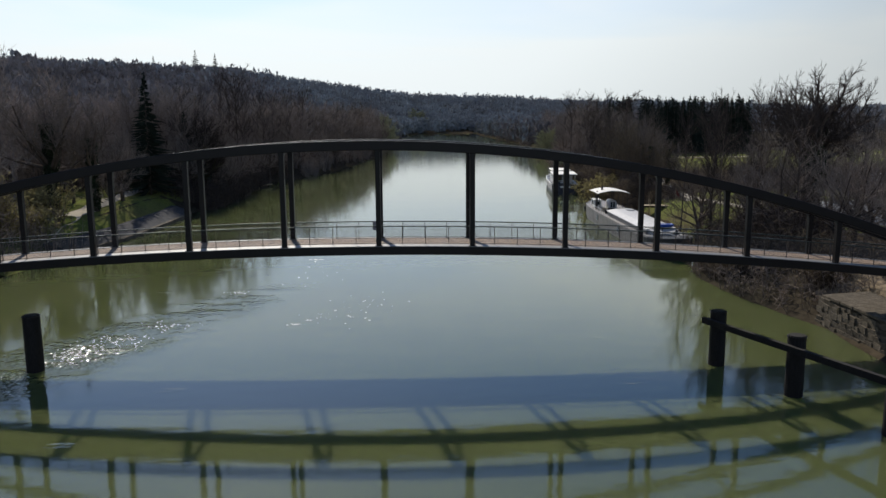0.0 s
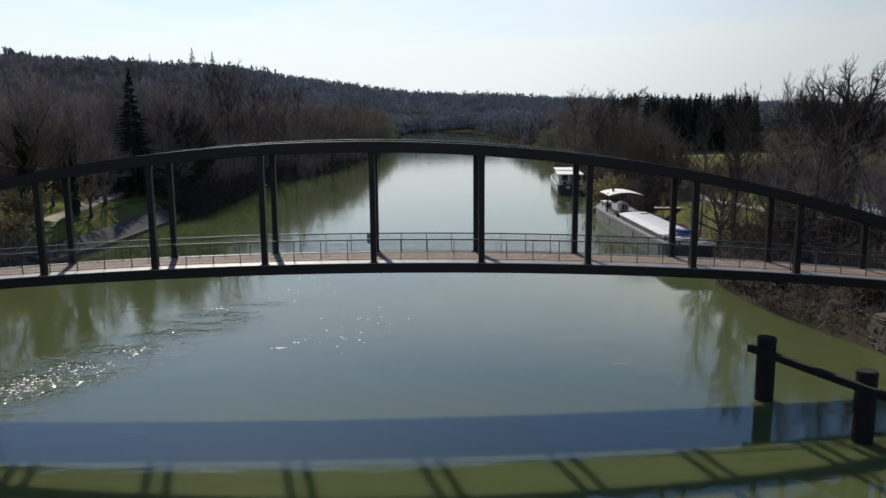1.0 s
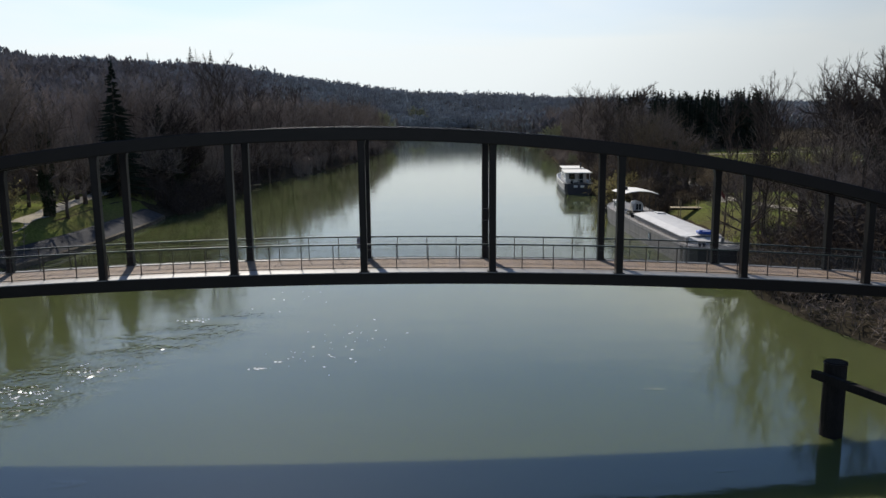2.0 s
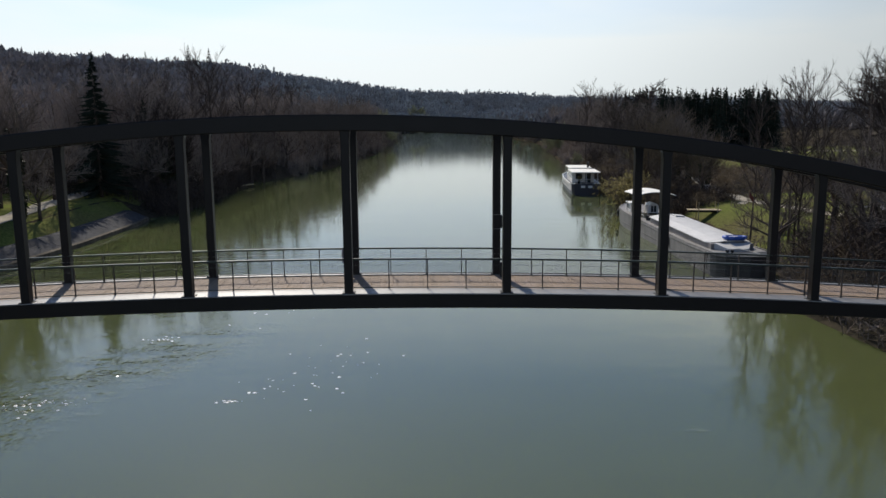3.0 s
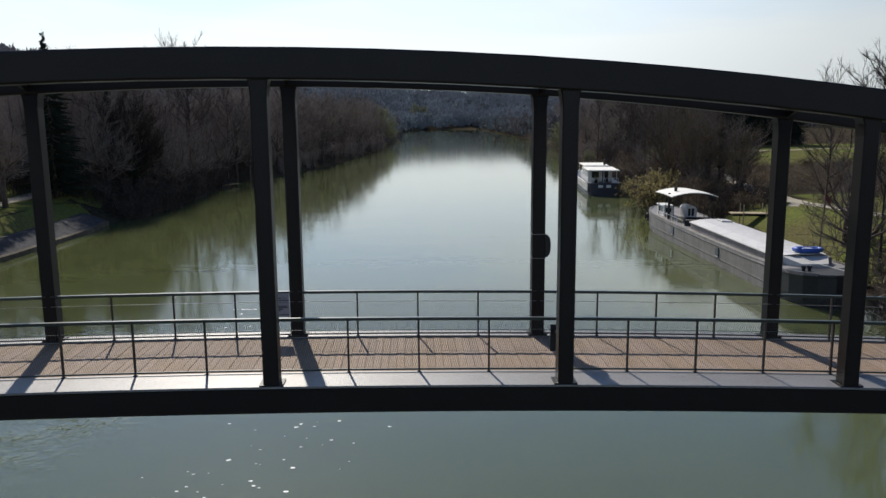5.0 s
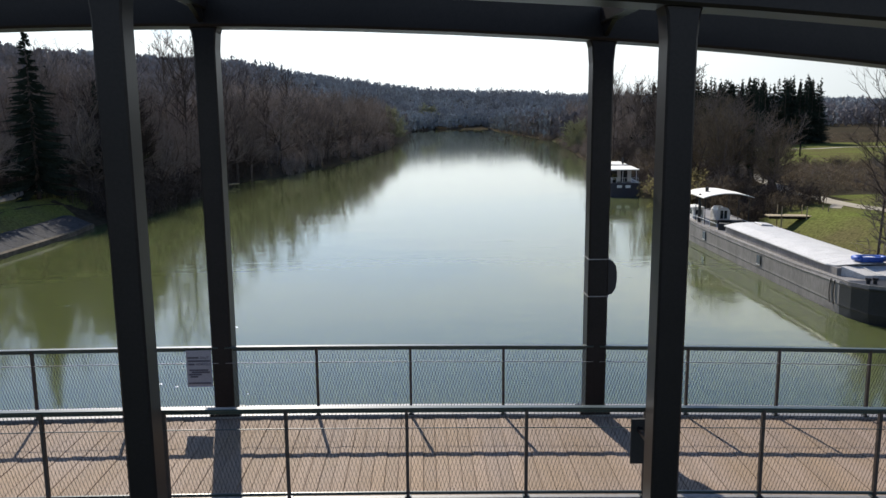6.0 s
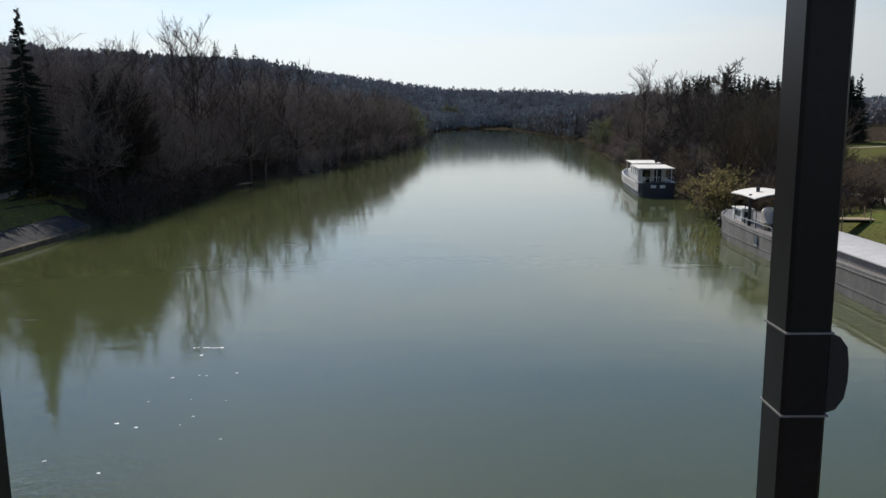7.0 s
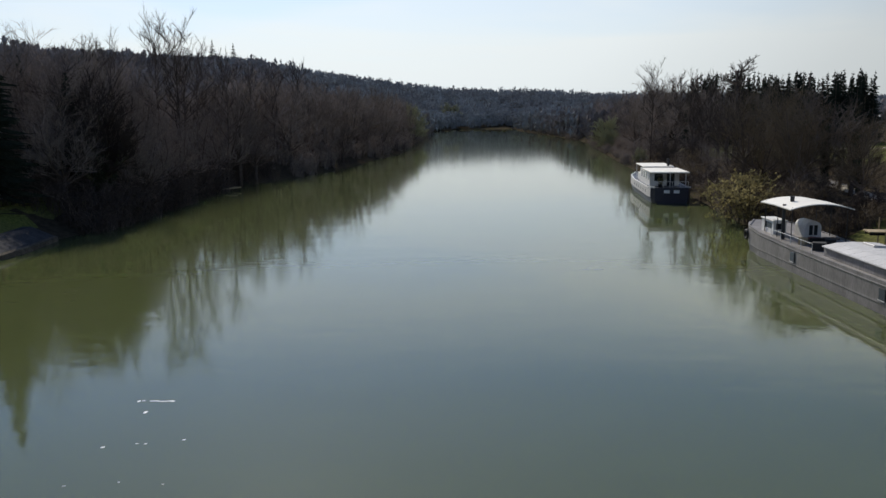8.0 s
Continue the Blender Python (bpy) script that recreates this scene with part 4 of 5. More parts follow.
for x, y, s, m in ((33, 36, 0.9, 0), (38, 45, 0.9, 1), (45, 62, 0.9, 0), (36, 30, 0.8, 1), (58, 75, 0.8, 1), (31.5, 28, 0.8, 2), (52, 40, 1.0, 0)):
    plant(SMALL[m], "bare_tree", "small leafless tree in the riverside meadow", "tree", "meadow trees", x, y, s)
for i in range(26):
    plant(random.choice(BRUSH_PALE + BRUSH), "bush", "dry brown bramble bush in the meadow", "bush", "meadow brambles", rnd(42, 95), rnd(84, 108), rnd(0.5, 0.85))
for i in range(30):
    y = rnd(6, 34)
    plant(random.choice(BRUSH_PALE), "bush", "brown leafless bush under the bridge end", "bush", "bushes at the bridge end", along(SHORE_R, y) + rnd(0.3, 7), y, rnd(0.6, 1.1))
for i in range(9):
    y = rnd(15, 27)
    plant(random.choice(BRUSH), "bush", "tall dark tangled thicket on the bank by the bridge end", "bush", "thickets at the bridge end", along(SHORE_R, y) + rnd(1.5, 13), y, rnd(1.1, 1.6))
for x, y, s in ((27, 33, 0.75), (33, 12, 0.75), (36, 20, 0.6), (30, 40, 0.7), (28, 23, 0.7), (30, 14, 0.6)):
    plant(random.choice(TALL[1:]), "bare_tree", "leafless tree leaning over the bank by the bridge", "tree", "trees at the bridge end", x, y, s * (1.0 if y > 13 else 0.7))
for x, y, s in ((-40, 14, 0.8), (-44, 20, 0.9), (-38, 30, 0.7), (-45, 34, 0.9), (-47, 12, 1.0), (-42, 5, 0.9), (-43, 58, 0.6), (-35.8, 51, 0.5), (-39, 8, 1.0), (-43, 12, 1.1), (-37.5, 20, 0.9), (-44, 26, 1.1), (-40, 1, 1.0), (-46, 3, 1.1), (-38, 25, 1.0), (-49, 40, 0.9), (-38, 61, 0.75), (-41, 66, 0.7), (-44.5, 50, 0.8), (-47, 62, 1.0), (-46, 72, 1.0)):
    plant(random.choice(SMALL + TALL[1:]), "bare_tree", "leafless tree on the quayside bank", "tree", "quayside trees", x, y, s * (1.1 if y > 30 else 1.25))

for x, y, s in ((50, 58, 0.9), (57, 64, 0.95)):
    plant(random.choice(TALL[1:]), "bare_tree", "leafless brown tree standing behind the oak", "tree", "trees behind the oak", x, y, s)
for i in range(11):
    y = rnd(6, 44)
    x = along(SHORE_R, y) + rnd(1.5, 22)
    plant(random.choice(TALL[1:]), "bare_tree", "leafless brown tree on the bank by the bridge end", "tree", "trees at the bridge end", x, y, rnd(0.66, 0.82))
for x, y, s, m in ((33.6, 100, 0.52, 0), (36.2, 104, 0.58, 1), (35.0, 111, 0.6, 0), (38.4, 113, 0.64, 1), (36.8, 120, 0.68, 0), (40.2, 124, 0.72, 1), (38.0, 131, 0.74, 0), (42.5, 118, 0.62, 1), (34.4, 96, 0.48, 1), (41.6, 136, 0.78, 0)):
    plant(SLIM[m], "bare_tree", "straight dark-trunked leafless tree behind the houseboat", "tree", "trees behind the houseboat", x, y, s)
for x, y, s, m in ((36.4, 78.8, 0.72, 1), (35.4, 80.5, 0.78, 2), (38.9, 78.4, 0.66, 3)):
    clad = plant(TALL[m], "bare_tree", "dark ivy-clad leafless tree on the bank behind the barge", "tree", "ivy-clad trees behind the barge", x, y, s)
    part("ivy", ivy(8.5, 0.62), IVY, clad, "dark green ivy on the trunk")
stand("bank_scrub", "far brown scrub along both river banks", scrub)


# undergrowth: saplings and brambles that close the foot of the woods
def undergrowth(name, label, mat, spots, h0, h1):
    u = Shape()
    for x, y in spots:
        z, h = land(x, y) - 0.1, rnd(h0, h1)
        top = Vector((x + rnd(-0.8, 0.8), y + rnd(-0.8, 0.8), z + h))
        base = Vector((x, y, z))
        u.spike(base, top, 0.035)
        for _ in range(9):
            o = base.lerp(top, rnd(0.1, 0.95))
            u.blade(o, o + Vector((rnd(-1, 1), rnd(-1, 1), rnd(-0.2, 0.8))) * rnd(0.5, 1.1), 0.028)
    return solid(name, u, mat, label, "undergrowth", kind="stuff")


random.seed(51)
spots = []
while len(spots) < 5200:
    y = 71 + 260 * random.random() ** 1.5
    x = along(SHORE_L, y) - 0.2 - 42 * random.random() ** 1.3
    spots.append((x, y))
undergrowth("undergrowth", "dense saplings and brambles under the bank wood, darkened for the shade there", SHADE_BRAMBLE, spots, 1.2, 5.0)
spots = [(-rnd(50, 100), rnd(0, 95)) for _ in range(2000)] + [(along(SHORE_L, q) - rnd(-0.2, 9), q) for q in (rnd(-6, 36) for _ in range(900))]
undergrowth("undergrowth", "brown saplings and brambles behind the meadow", TWIG, spots, 1.5, 5.0)
spots = [(along(SHORE_R, q) + rnd(-0.2, 12), q) for q in (rnd(6, 40) for _ in range(1100))]
while len(spots) < 4000:
    y = 72 + 240 * random.random() ** 1.3
    x = along(SHORE_R, y) + 0.3 + 24 * random.random() ** 1.2
    if x < (y + 7) * 0.43 or random.random() < 0.08:
        spots.append((x, y))
undergrowth("undergrowth", "brown saplings and brambles on the bank above the boats", TWIG, spots, 0.6, 2.6)
spots = [(rnd(40, 100), rnd(68, 109)) for _ in range(3200)] + [(rnd(92, 250), rnd(186, 250)) for _ in range(2200)] + [(rnd(30, 60), rnd(-2, 34)) for _ in range(500)]
undergrowth("undergrowth", "low dry brambles in the meadow", TWIG_PALE, spots, 0.4, 1.6)

def far_tree(wood, x, y, h, cw, wide):
    """A distant leafless tree: a stem, tufts of tangled branches and a frayed fringe of twigs."""
    z = land(x, y)
    wood.spike((x, y, z - 0.5), (x, y, z + h * 0.9), 0.25)
    mid = Vector((x, y, z + h * 0.56))
    tufts = [mid + Vector((rnd(-0.6, 0.6) * cw, rnd(-0.6, 0.6) * cw, rnd(-0.42, 0.36) * h)) for _ in range(9)]
    for o in tufts:
        rr, a0 = cw * rnd(0.14, 0.24), rnd(0, 6.283)
        k = len(wood.v)
        wood.v += [tuple(o + Vector((math.cos(a0 + q * 2.094) * rr * rnd(0.6, 1.3), math.sin(a0 + q * 2.094) * rr * rnd(0.6, 1.3), rnd(-0.5, 0.5) * rr))) for q in range(3)]
        wood.v += [tuple(o + Vector((rnd(-0.5, 0.5) * rr, rnd(-0.5, 0.5) * rr, rr * rnd(1.0, 2.0)))), tuple(o - Vector((rnd(-0.5, 0.5) * rr, rnd(-0.5, 0.5) * rr, rr * rnd(1.0, 2.2))))]
        for q in range(3):
            wood.f += [(k + q, k + (q + 1) % 3, k + 3), (k + (q + 1) % 3, k + q, k + 4)]
    for q in range(22):
        d = Vector((rnd(-1, 1), rnd(-1, 1), rnd(-0.5, 1))).normalized()
        base = tufts[q % 9] + d * cw * rnd(0.1, 0.3)
        wood.blade(base, base + (d + Vector((rnd(-0.6, 0.6), rnd(-0.6, 0.6), rnd(0, 0.6)))).normalized() * rnd(0.7, 1.8), wide * rnd(0.7, 1.3))


# woods on the hills; farther trees take the paler colour that holds the haze
random.seed(41)
far, hillside = Shape(), Shape()
count = 0
while count < 16000:
    az, r = radians(rnd(-38, 36)), 60 + 1150 * random.random() ** 0.6
    if count % 4 == 0:
        az, r = radians(rnd(-16, 8)), rnd(380, 1120)
    if count % 4 == 1:
        az, r = radians(rnd(8, 36)), rnd(300, 1120)
    if count % 4 == 2:
        az, r = radians(rnd(-36, -11)), rnd(180, 640)
    x, y = r * math.sin(az), -40 + r * math.cos(az)
    xl, xr = along(SHORE_L, y), along(SHORE_R, y)
    if xl - 0.5 < x < xr + 0.5 or y < 150 and x > -60 or (x > xr and y < 190) or (x < xl and x > xl - 38 and y < 400) or (y < 240 and x > 0 and x < 110) or (x > (y + 7) * 0.43 and r < 470 and x > 0) or (y < 95 and x > -78):
        continue
    if abs(x + 192 + (443 - y) * -0.4) < 6 and 400 < y < 446:
        continue
    count += 1
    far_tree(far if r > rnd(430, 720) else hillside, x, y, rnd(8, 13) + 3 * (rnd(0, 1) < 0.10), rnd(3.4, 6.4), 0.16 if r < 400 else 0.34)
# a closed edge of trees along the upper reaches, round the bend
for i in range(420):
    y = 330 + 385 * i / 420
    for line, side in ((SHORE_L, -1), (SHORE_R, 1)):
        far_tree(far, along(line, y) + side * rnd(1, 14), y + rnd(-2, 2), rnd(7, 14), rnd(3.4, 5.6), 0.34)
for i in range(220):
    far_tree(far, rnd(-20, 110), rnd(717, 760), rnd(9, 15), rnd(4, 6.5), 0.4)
# unseen woods behind the flight's start, added to darken what the steel mirrors
for i in range(1500):
    az, r = radians(rnd(105, 255)), rnd(110, 420)
    x, y = r * math.sin(az), -40 + r * math.cos(az)
    if along(SHORE_L, y) - 4 < x < along(SHORE_R, y) + 4:
        continue
    mid = Vector((x, y, land(x, y) + 5.5))
    for _ in range(16):
        d = Vector((rnd(-1, 1), rnd(-1, 1), rnd(-1, 1))).normalized()
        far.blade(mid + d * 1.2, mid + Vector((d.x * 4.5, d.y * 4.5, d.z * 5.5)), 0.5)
solid("hillside_woods", hillside, HILLWOOD, "brown bare woods on the near hillsides, lightened a little for haze", "woods", kind="stuff")
solid("far_woods", far, HAZEWOOD, "bare woods on distant hills paled for haze, plus unseen added woods behind", "woods", kind="stuff")
for x, y, s in ((-141, 541, 1.45), (-155, 541, 1.55), (-186, 545, 1.2)):
    plant(BLUNT, "cedar", "dark pointed conifer standing on the hill's skyline", "tree", "skyline conifers", x, y, s)


def house(x, y, turn):
    h = thing("house", "small pale house with a light roof on the wooded hillside", "house", "hillside houses", at=pose(x, y, land(x, y) + 1.0, 0, 0, turn))
    h.scale = (0.62, 0.62, 0.62)
    part("wall", Shape().box(-6, 6, -4, 4, -2, 4.5), CONCRETE, h)
    r = Shape()
    r.sweep([[(x1, -4.6, 4.3), (x1, 0, 7.6), (x1, 4.6, 4.3)] for x1 in (-6.5, 6.5)])
    part("roof", r, ROOFGREY, h)
    for wx in (-3, 0, 3):
        part("window", Shape().box(wx - 0.6, wx + 0.6, -4.05, -3.98, 1.2, 2.8), GLASS, h)


house(-192, 443, 20)


# ---- piles ----
def pile(x, y, top, r):
    p = thing("mooring_pile", "dark round timber mooring pile standing in the river", "pile", "mooring piles", at=pose(x, y, 0))
    part("shaft", Shape().tube([(0, 0, -2), (0.01, 0, 0.4), (0, 0, top - 0.05), (0, 0, top)], [r * 1.03, r * 1.02, r, r * 0.93], 16), TIMBER, p, smooth=False)
    part("cap", Shape().tube([(0, 0, top - 0.12), (0, 0, top - 0.04)], [r + 0.02, r + 0.02], 16), STEEL, p)
    return p


pile(-20.25, -1.5, 2.8, 0.42)
PILES = [(15.08, -2.42), (16.85, -7.17), (18.62, -11.92), (20.4, -16.67)]
for x, y in PILES:
    pile(x, y, 2.73, 0.40)
fender = thing("fender_beam", "long dark timber fender beam bolted along the mooring piles", "beam")
ax, ay = PILES[0]
bx, by = PILES[-1]
d = Vector((bx - ax, by - ay, 0)).normalized()
s = Vector((d.y, -d.x, 0))
s = s if s.x < 0 else -s
o = Vector((ax, ay, 2.16)) - d * 0.5 + s * 0.52
e = Vector((bx, by, 2.16)) + d * 0.5 + s * 0.52
part("beam", Shape().sweep([[p + s * a + Vector((0, 0, c)) for a, c in ((-0.12, -0.15), (0.12, -0.15), (0.12, 0.15), (-0.12, 0.15))] for p in (o, o.lerp(e, 0.5), e)]), TIMBER, fender)


# ---- quay, bank wall, paths, meadows ----
def drape(name, xs, ys, lift, mat, label, category, edge=0.0):
    """A sheet that follows the ground a little above it."""
    g = sheet(xs, ys, lambda x, y: land(x, y) + lift)
    return solid(name, g, mat, label, category, kind="structure", smooth=True)


drape("meadow_1", list(np.arange(27.5, 46, 1.2)), list(np.arange(32, 62, 2)), 0.05, GRASS, "short green riverside grass beside the moored barge", "grass")
drape("meadow_2", list(np.arange(46, 190, 4)), list(np.arange(108, 186, 4)), 0.06, GRASS, "rough green meadow in front of the spruces", "grass")
drape("meadow_3", list(np.arange(-50, -33, 1.5)), list(np.arange(24, 92, 2)), 0.05, GRASS, "green quayside meadow with worn patches", "grass")
drape("bank_slope", list(np.arange(26.0, 34, 0.8)), list(np.arange(-12, 10, 1.1)), 0.10, EARTH, "bare dry earth slope with dead grass beside the bridge end", "earth")
drape("meadow_4", list(np.arange(38, 90, 3)), list(np.arange(26, 66, 3)), 0.03, GRASS, "rough green meadow beside the sports court", "grass")


def path_strip(name, pts, width, lift, mat, label):
    s = Shape()
    fine = []
    for p, q in zip(pts, pts[1:]):
        for i in range(8):
            fine.append(Vector(p).lerp(Vector(q), i / 8))
    fine.append(Vector(pts[-1]))
    for i, p in enumerate(fine):
        d = (fine[min(i + 1, len(fine) - 1)] - fine[max(i - 1, 0)]).normalized()
        w = width * (0.5 + 0.07 * math.sin(i * 1.7))
        for k in (-1, 1):
            x, y = p.x - d.y * w * k, p.y + d.x * w * k
            s.v.append((x, y, land(x, y) + lift))
    s.f = [(2 * i, 2 * i + 1, 2 * i + 3, 2 * i + 2) for i in range(len(fine) - 1)]
    return solid(name, s, mat, label, "path", kind="structure", smooth=True)


path_strip("path_1", [(39.5, 40), (37.2, 52), (35.6, 59), (36.2, 68), (38.2, 77), (42, 92)], 1.7, 0.09, PATHMAT, "pale gravel towpath through the grass")
path_strip("path_2", [(35.6, 58.5), (33.8, 55.5)], 0.9, 0.085, PATHMAT, "pale worn footpath to the gangway")
path_strip("path_3", [(52, 150), (70, 156), (100, 158), (150, 160)], 2.2, 0.10, PATHMAT, "pale gravel track across the meadow")
path_strip("path_4", [(-37, 34), (-38.2, 49), (-40, 62), (-41.3, 76), (-44, 90)], 2.4, 0.09, PATHMAT, "pale trodden path behind the quay")

# sloped stone quay with a pale coping at its foot
for i in range(14):
    ya, yb = 33.5 + i * 2.4, 33.5 + (i + 1) * 2.4 - 0.03
    q = Shape()
    xa, xb = along(SHORE_L, ya) + 0.45, along(SHORE_L, yb) + 0.45
    q.sweep([[(x, y, -0.8), (x, y, 0.22), (x - 1.9, y, 1.05), (x - 2.6, y, 1.05), (x - 2.6, y, -0.8)] for x, y in ((xa, ya), (xb, yb))])
    if i == 0:
        quay = thing("quay", "sloped grey stone quay with a pale kerb at the waterline", "quay", kind="structure")
    part("slab", q, REVET, quay)
    k = Shape()
    k.sweep([[(x, y, -0.6), (x + 0.18, y, -0.6), (x + 0.18, y, 0.2), (x - 0.1, y, 0.28), (x - 0.1, y, -0.6)] for x, y in ((xa, ya), (xb, yb))])
    part("kerb", k, STONE, quay, "worn stone kerb")

# rubble wall on the bank under the bridge end
random.seed(61)
bankwall = thing("bank_wall", "old rubble stone bank wall with rough coping stones", "wall", kind="structure")
core = Shape()
line = [(24.55, 5.5), (24.5, 3.6), (24.6, 0), (24.3, -5.5), (23.6, -12)]
core.sweep([[(x + 0.15, y, -1), (x + 0.25, y, 1.62), (x + 3.2, y, 1.8), (x + 3.2, y, -1)] for x, y in line])
part("core", core, STONE, bankwall)
stones = []
for v in range(3):
    st = Shape().box(-0.34, 0.34, -0.18, 0.18, -0.18, 0.18)
    st.v = [tuple(c * rnd(0.75, 1.2) for c in p) for p in st.v]
    stones.append(st.mesh("stone", STONE))
for row in range(6):
    yy = -12.0
    while yy < 5.4:
        xx = float(np.interp(yy, [-12, -5.5, 0, 3.6, 5.5], [23.6, 24.3, 24.6, 24.5, 24.55]))
        o = part("stone", random.choice(stones), STONE, bankwall)
        o.location = (xx + 0.12 + 0.03 * row + rnd(-0.05, 0.05), yy, -0.05 + row * 0.27 + rnd(-0.07, 0.07))
        o.rotation_euler = (rnd(-0.1, 0.1), rnd(-0.1, 0.1), 1.57 + rnd(-0.08, 0.08))
        yy += rnd(0.48, 0.66)
for i in range(6):
    yy = -3.4 + i * 1.3
    xx = float(np.interp(yy, [-12, -5.5, 0, 3.6, 5.5], [23.6, 24.3, 24.6, 24.5, 24.55]))
    part("coping", Shape().box(xx + 0.05, xx + 0.65, yy, yy + 1.24, 1.60, 1.76, 0.02), STONE, bankwall, "rough worn coping stone")
for k in range(2):
    x0 = END_R - 4 if k else END_L
    ab = thing("abutment", "weathered concrete abutment carrying the bridge end", "abutment", "bridge abutments", kind="structure")
    part("block", Shape().box(x0, x0 + 4, -0.6, 4.4, -1.5, deck_z(x0 + 2) - 0.52, 0.08), CONCRETE, ab)


# ---- moored barge ----
def hull_ring(w, y, zt, taper):
    return [(-w, y, zt), (-w - 0.05, y, zt - 0.12), (-w, y, zt - 0.22), (-w * 0.99, y, 0.42), (-w * 0.995, y, 0.34), (-w * 0.98, y, 0.25), (-w * taper, y, -0.7), (w * taper, y, -0.7), (w * 0.98, y, 0.25), (w * 0.995, y, 0.34), (w * 0.99, y, 0.42), (w, y, zt - 0.22), (w + 0.05, y, zt - 0.12), (w, y, zt)]


def hull(stations):
    s = Shape()
    return s.sweep([hull_ring(*q) for q in stations])


barge = thing("barge", "long grey converted river barge with pale roof and cream canopy", "boat", at=pose(23.25, 28.0, 0, 0, 0, -1.25))
barge.scale = (0.86, 1, 1)
part("bow", hull([(0.5, -0.1, 1.75, 0.5), (1.5, 0.25, 1.72, 0.7), (2.1, 0.9, 1.68, 0.85), (2.42, 2.0, 1.60, 0.92), (2.5, 3.0, 1.55, 0.95)]), HULLDARK, barge, "black painted blunt bow", smooth=False)
part("hull", hull([(2.5, 3.0, 1.55, 0.95), (2.5, 8, 1.42, 0.97), (2.5, 16, 1.35, 0.97), (2.5, 24, 1.38, 0.97), (2.48, 29, 1.48, 0.95), (2.2, 31.5, 1.6, 0.85), (1.6, 33, 1.7, 0.7), (0.8, 33.8, 1.75, 0.5)]), HULLGREY, barge)
dk = Shape()
dk.sweep([[(-w + 0.1, y, z - 0.25), (-w + 0.1, y, z - 0.06), (w - 0.1, y, z - 0.06), (w - 0.1, y, z - 0.25)] for w, y, z in ((1.4, 0.4, 1.72), (2.4, 2.2, 1.60), (2.45, 8, 1.42), (2.45, 24, 1.38), (2.4, 29, 1.48), (1.5, 33, 1.70))])
part("deck", dk, ROOFGREY, barge)
for sx in (-1, 1):
    bw = Shape()
    bw.sweep([[(sx * (w - 0.06), y, z - 0.1), (sx * (w + 0.03), y, z - 0.1), (sx * (w + 0.03), y, z + 0.07), (sx * (w - 0.06), y, z + 0.07)] for w, y, z in ((1.5, 0.25, 1.72), (2.1, 0.9, 1.68), (2.45, 2.2, 1.59), (2.5, 8, 1.42), (2.5, 24, 1.38), (2.48, 29, 1.48), (2.2, 31.5, 1.6), (0.9, 33.7, 1.74))])
    part("bulwark", bw, HULLGREY, barge)
# roof over the hold, in bent sheets
RY0, RY1 = 4.4, 20.6
co_ = Shape().box(-1.85, 1.85, RY0 + 0.05, RY1 - 0.05, 1.25, 1.92)
part("coaming", co_, HULLGREY, barge)
for i in range(16):
    y0, y1 = RY0 + (RY1 - RY0) * i / 16, RY0 + (RY1 - RY0) * (i + 1) / 16 - 0.025
    r = Shape()
    prof = [(-2.0, 1.90), (-1.98, 1.96), (-1.0, 2.13), (0, 2.18), (1.0, 2.13), (1.98, 1.96), (2.0, 1.90), (0, 2.1)]
    cut = 0.55 if i == 0 else 0.0
    r.sweep([[(x * (1 - 0.12 * (y == y0) * (i == 0)), y + cut * (abs(x) > 1.5) * (y == y0), z) for x, z in prof] for y in (y0, y1)])
    part("roof_sheet", r, ROOFGREY, barge)
wedge = Shape()
wedge.sweep([[(-1.6, RY0 + 0.1, 1.5), (1.6, RY0 + 0.1, 1.5), (1.6, RY0 + 0.1, 2.0), (-1.6, RY0 + 0.1, 2.0)], [(-0.9, 3.2, 1.5), (0.9, 3.2, 1.5), (0.9, 3.2, 1.75), (-0.9, 3.2, 1.75)]])
part("fore_cabin", wedge, ROOFGREY, barge)
for y in (23.4, 13.06):
    win = part("window", Shape().box(-2.545, -2.49, y - 0.28, y + 0.28, 0.52, 1.08, 0.01), GLASS, barge, "dark square window")
    part("frame", Shape().box(-2.555, -2.50, y - 0.33, y - 0.28, 0.47, 1.13), HULLDARK, win)
    part("frame", Shape().box(-2.555, -2.50, y - 0.33, y + 0.33, 0.47, 0.52), ROOFGREY, win)
for x in (-1.55, -1.15):
    part("bollard", Shape().tube([(x, 1.9, 1.5), (x, 1.9, 1.78), (x, 1.9, 1.80), (x, 1.9, 1.92)], [0.11, 0.11, 0.16, 0.16], 12), HULLDARK, barge)
for x0, y0 in ((-2.52, 3.4), (-2.52, 3.8)):
    pts = [(x0 - 0.03, y0 + 0.1 * i - 0.02 * i * i, 1.5 - 0.25 * i + 0.02 * math.sin(i * 2)) for i in range(6)]
    part("rope", Shape().tube(pts, [0.035] * 6, 6), RUBBER, barge)
part("rope", Shape().tube([(-0.6, 5.3, 2.1), (-0.2, 3.2, 1.85), (0.6, 0.8, 1.80)], [0.02] * 3, 6), CANVAS, barge, "pale mooring line")
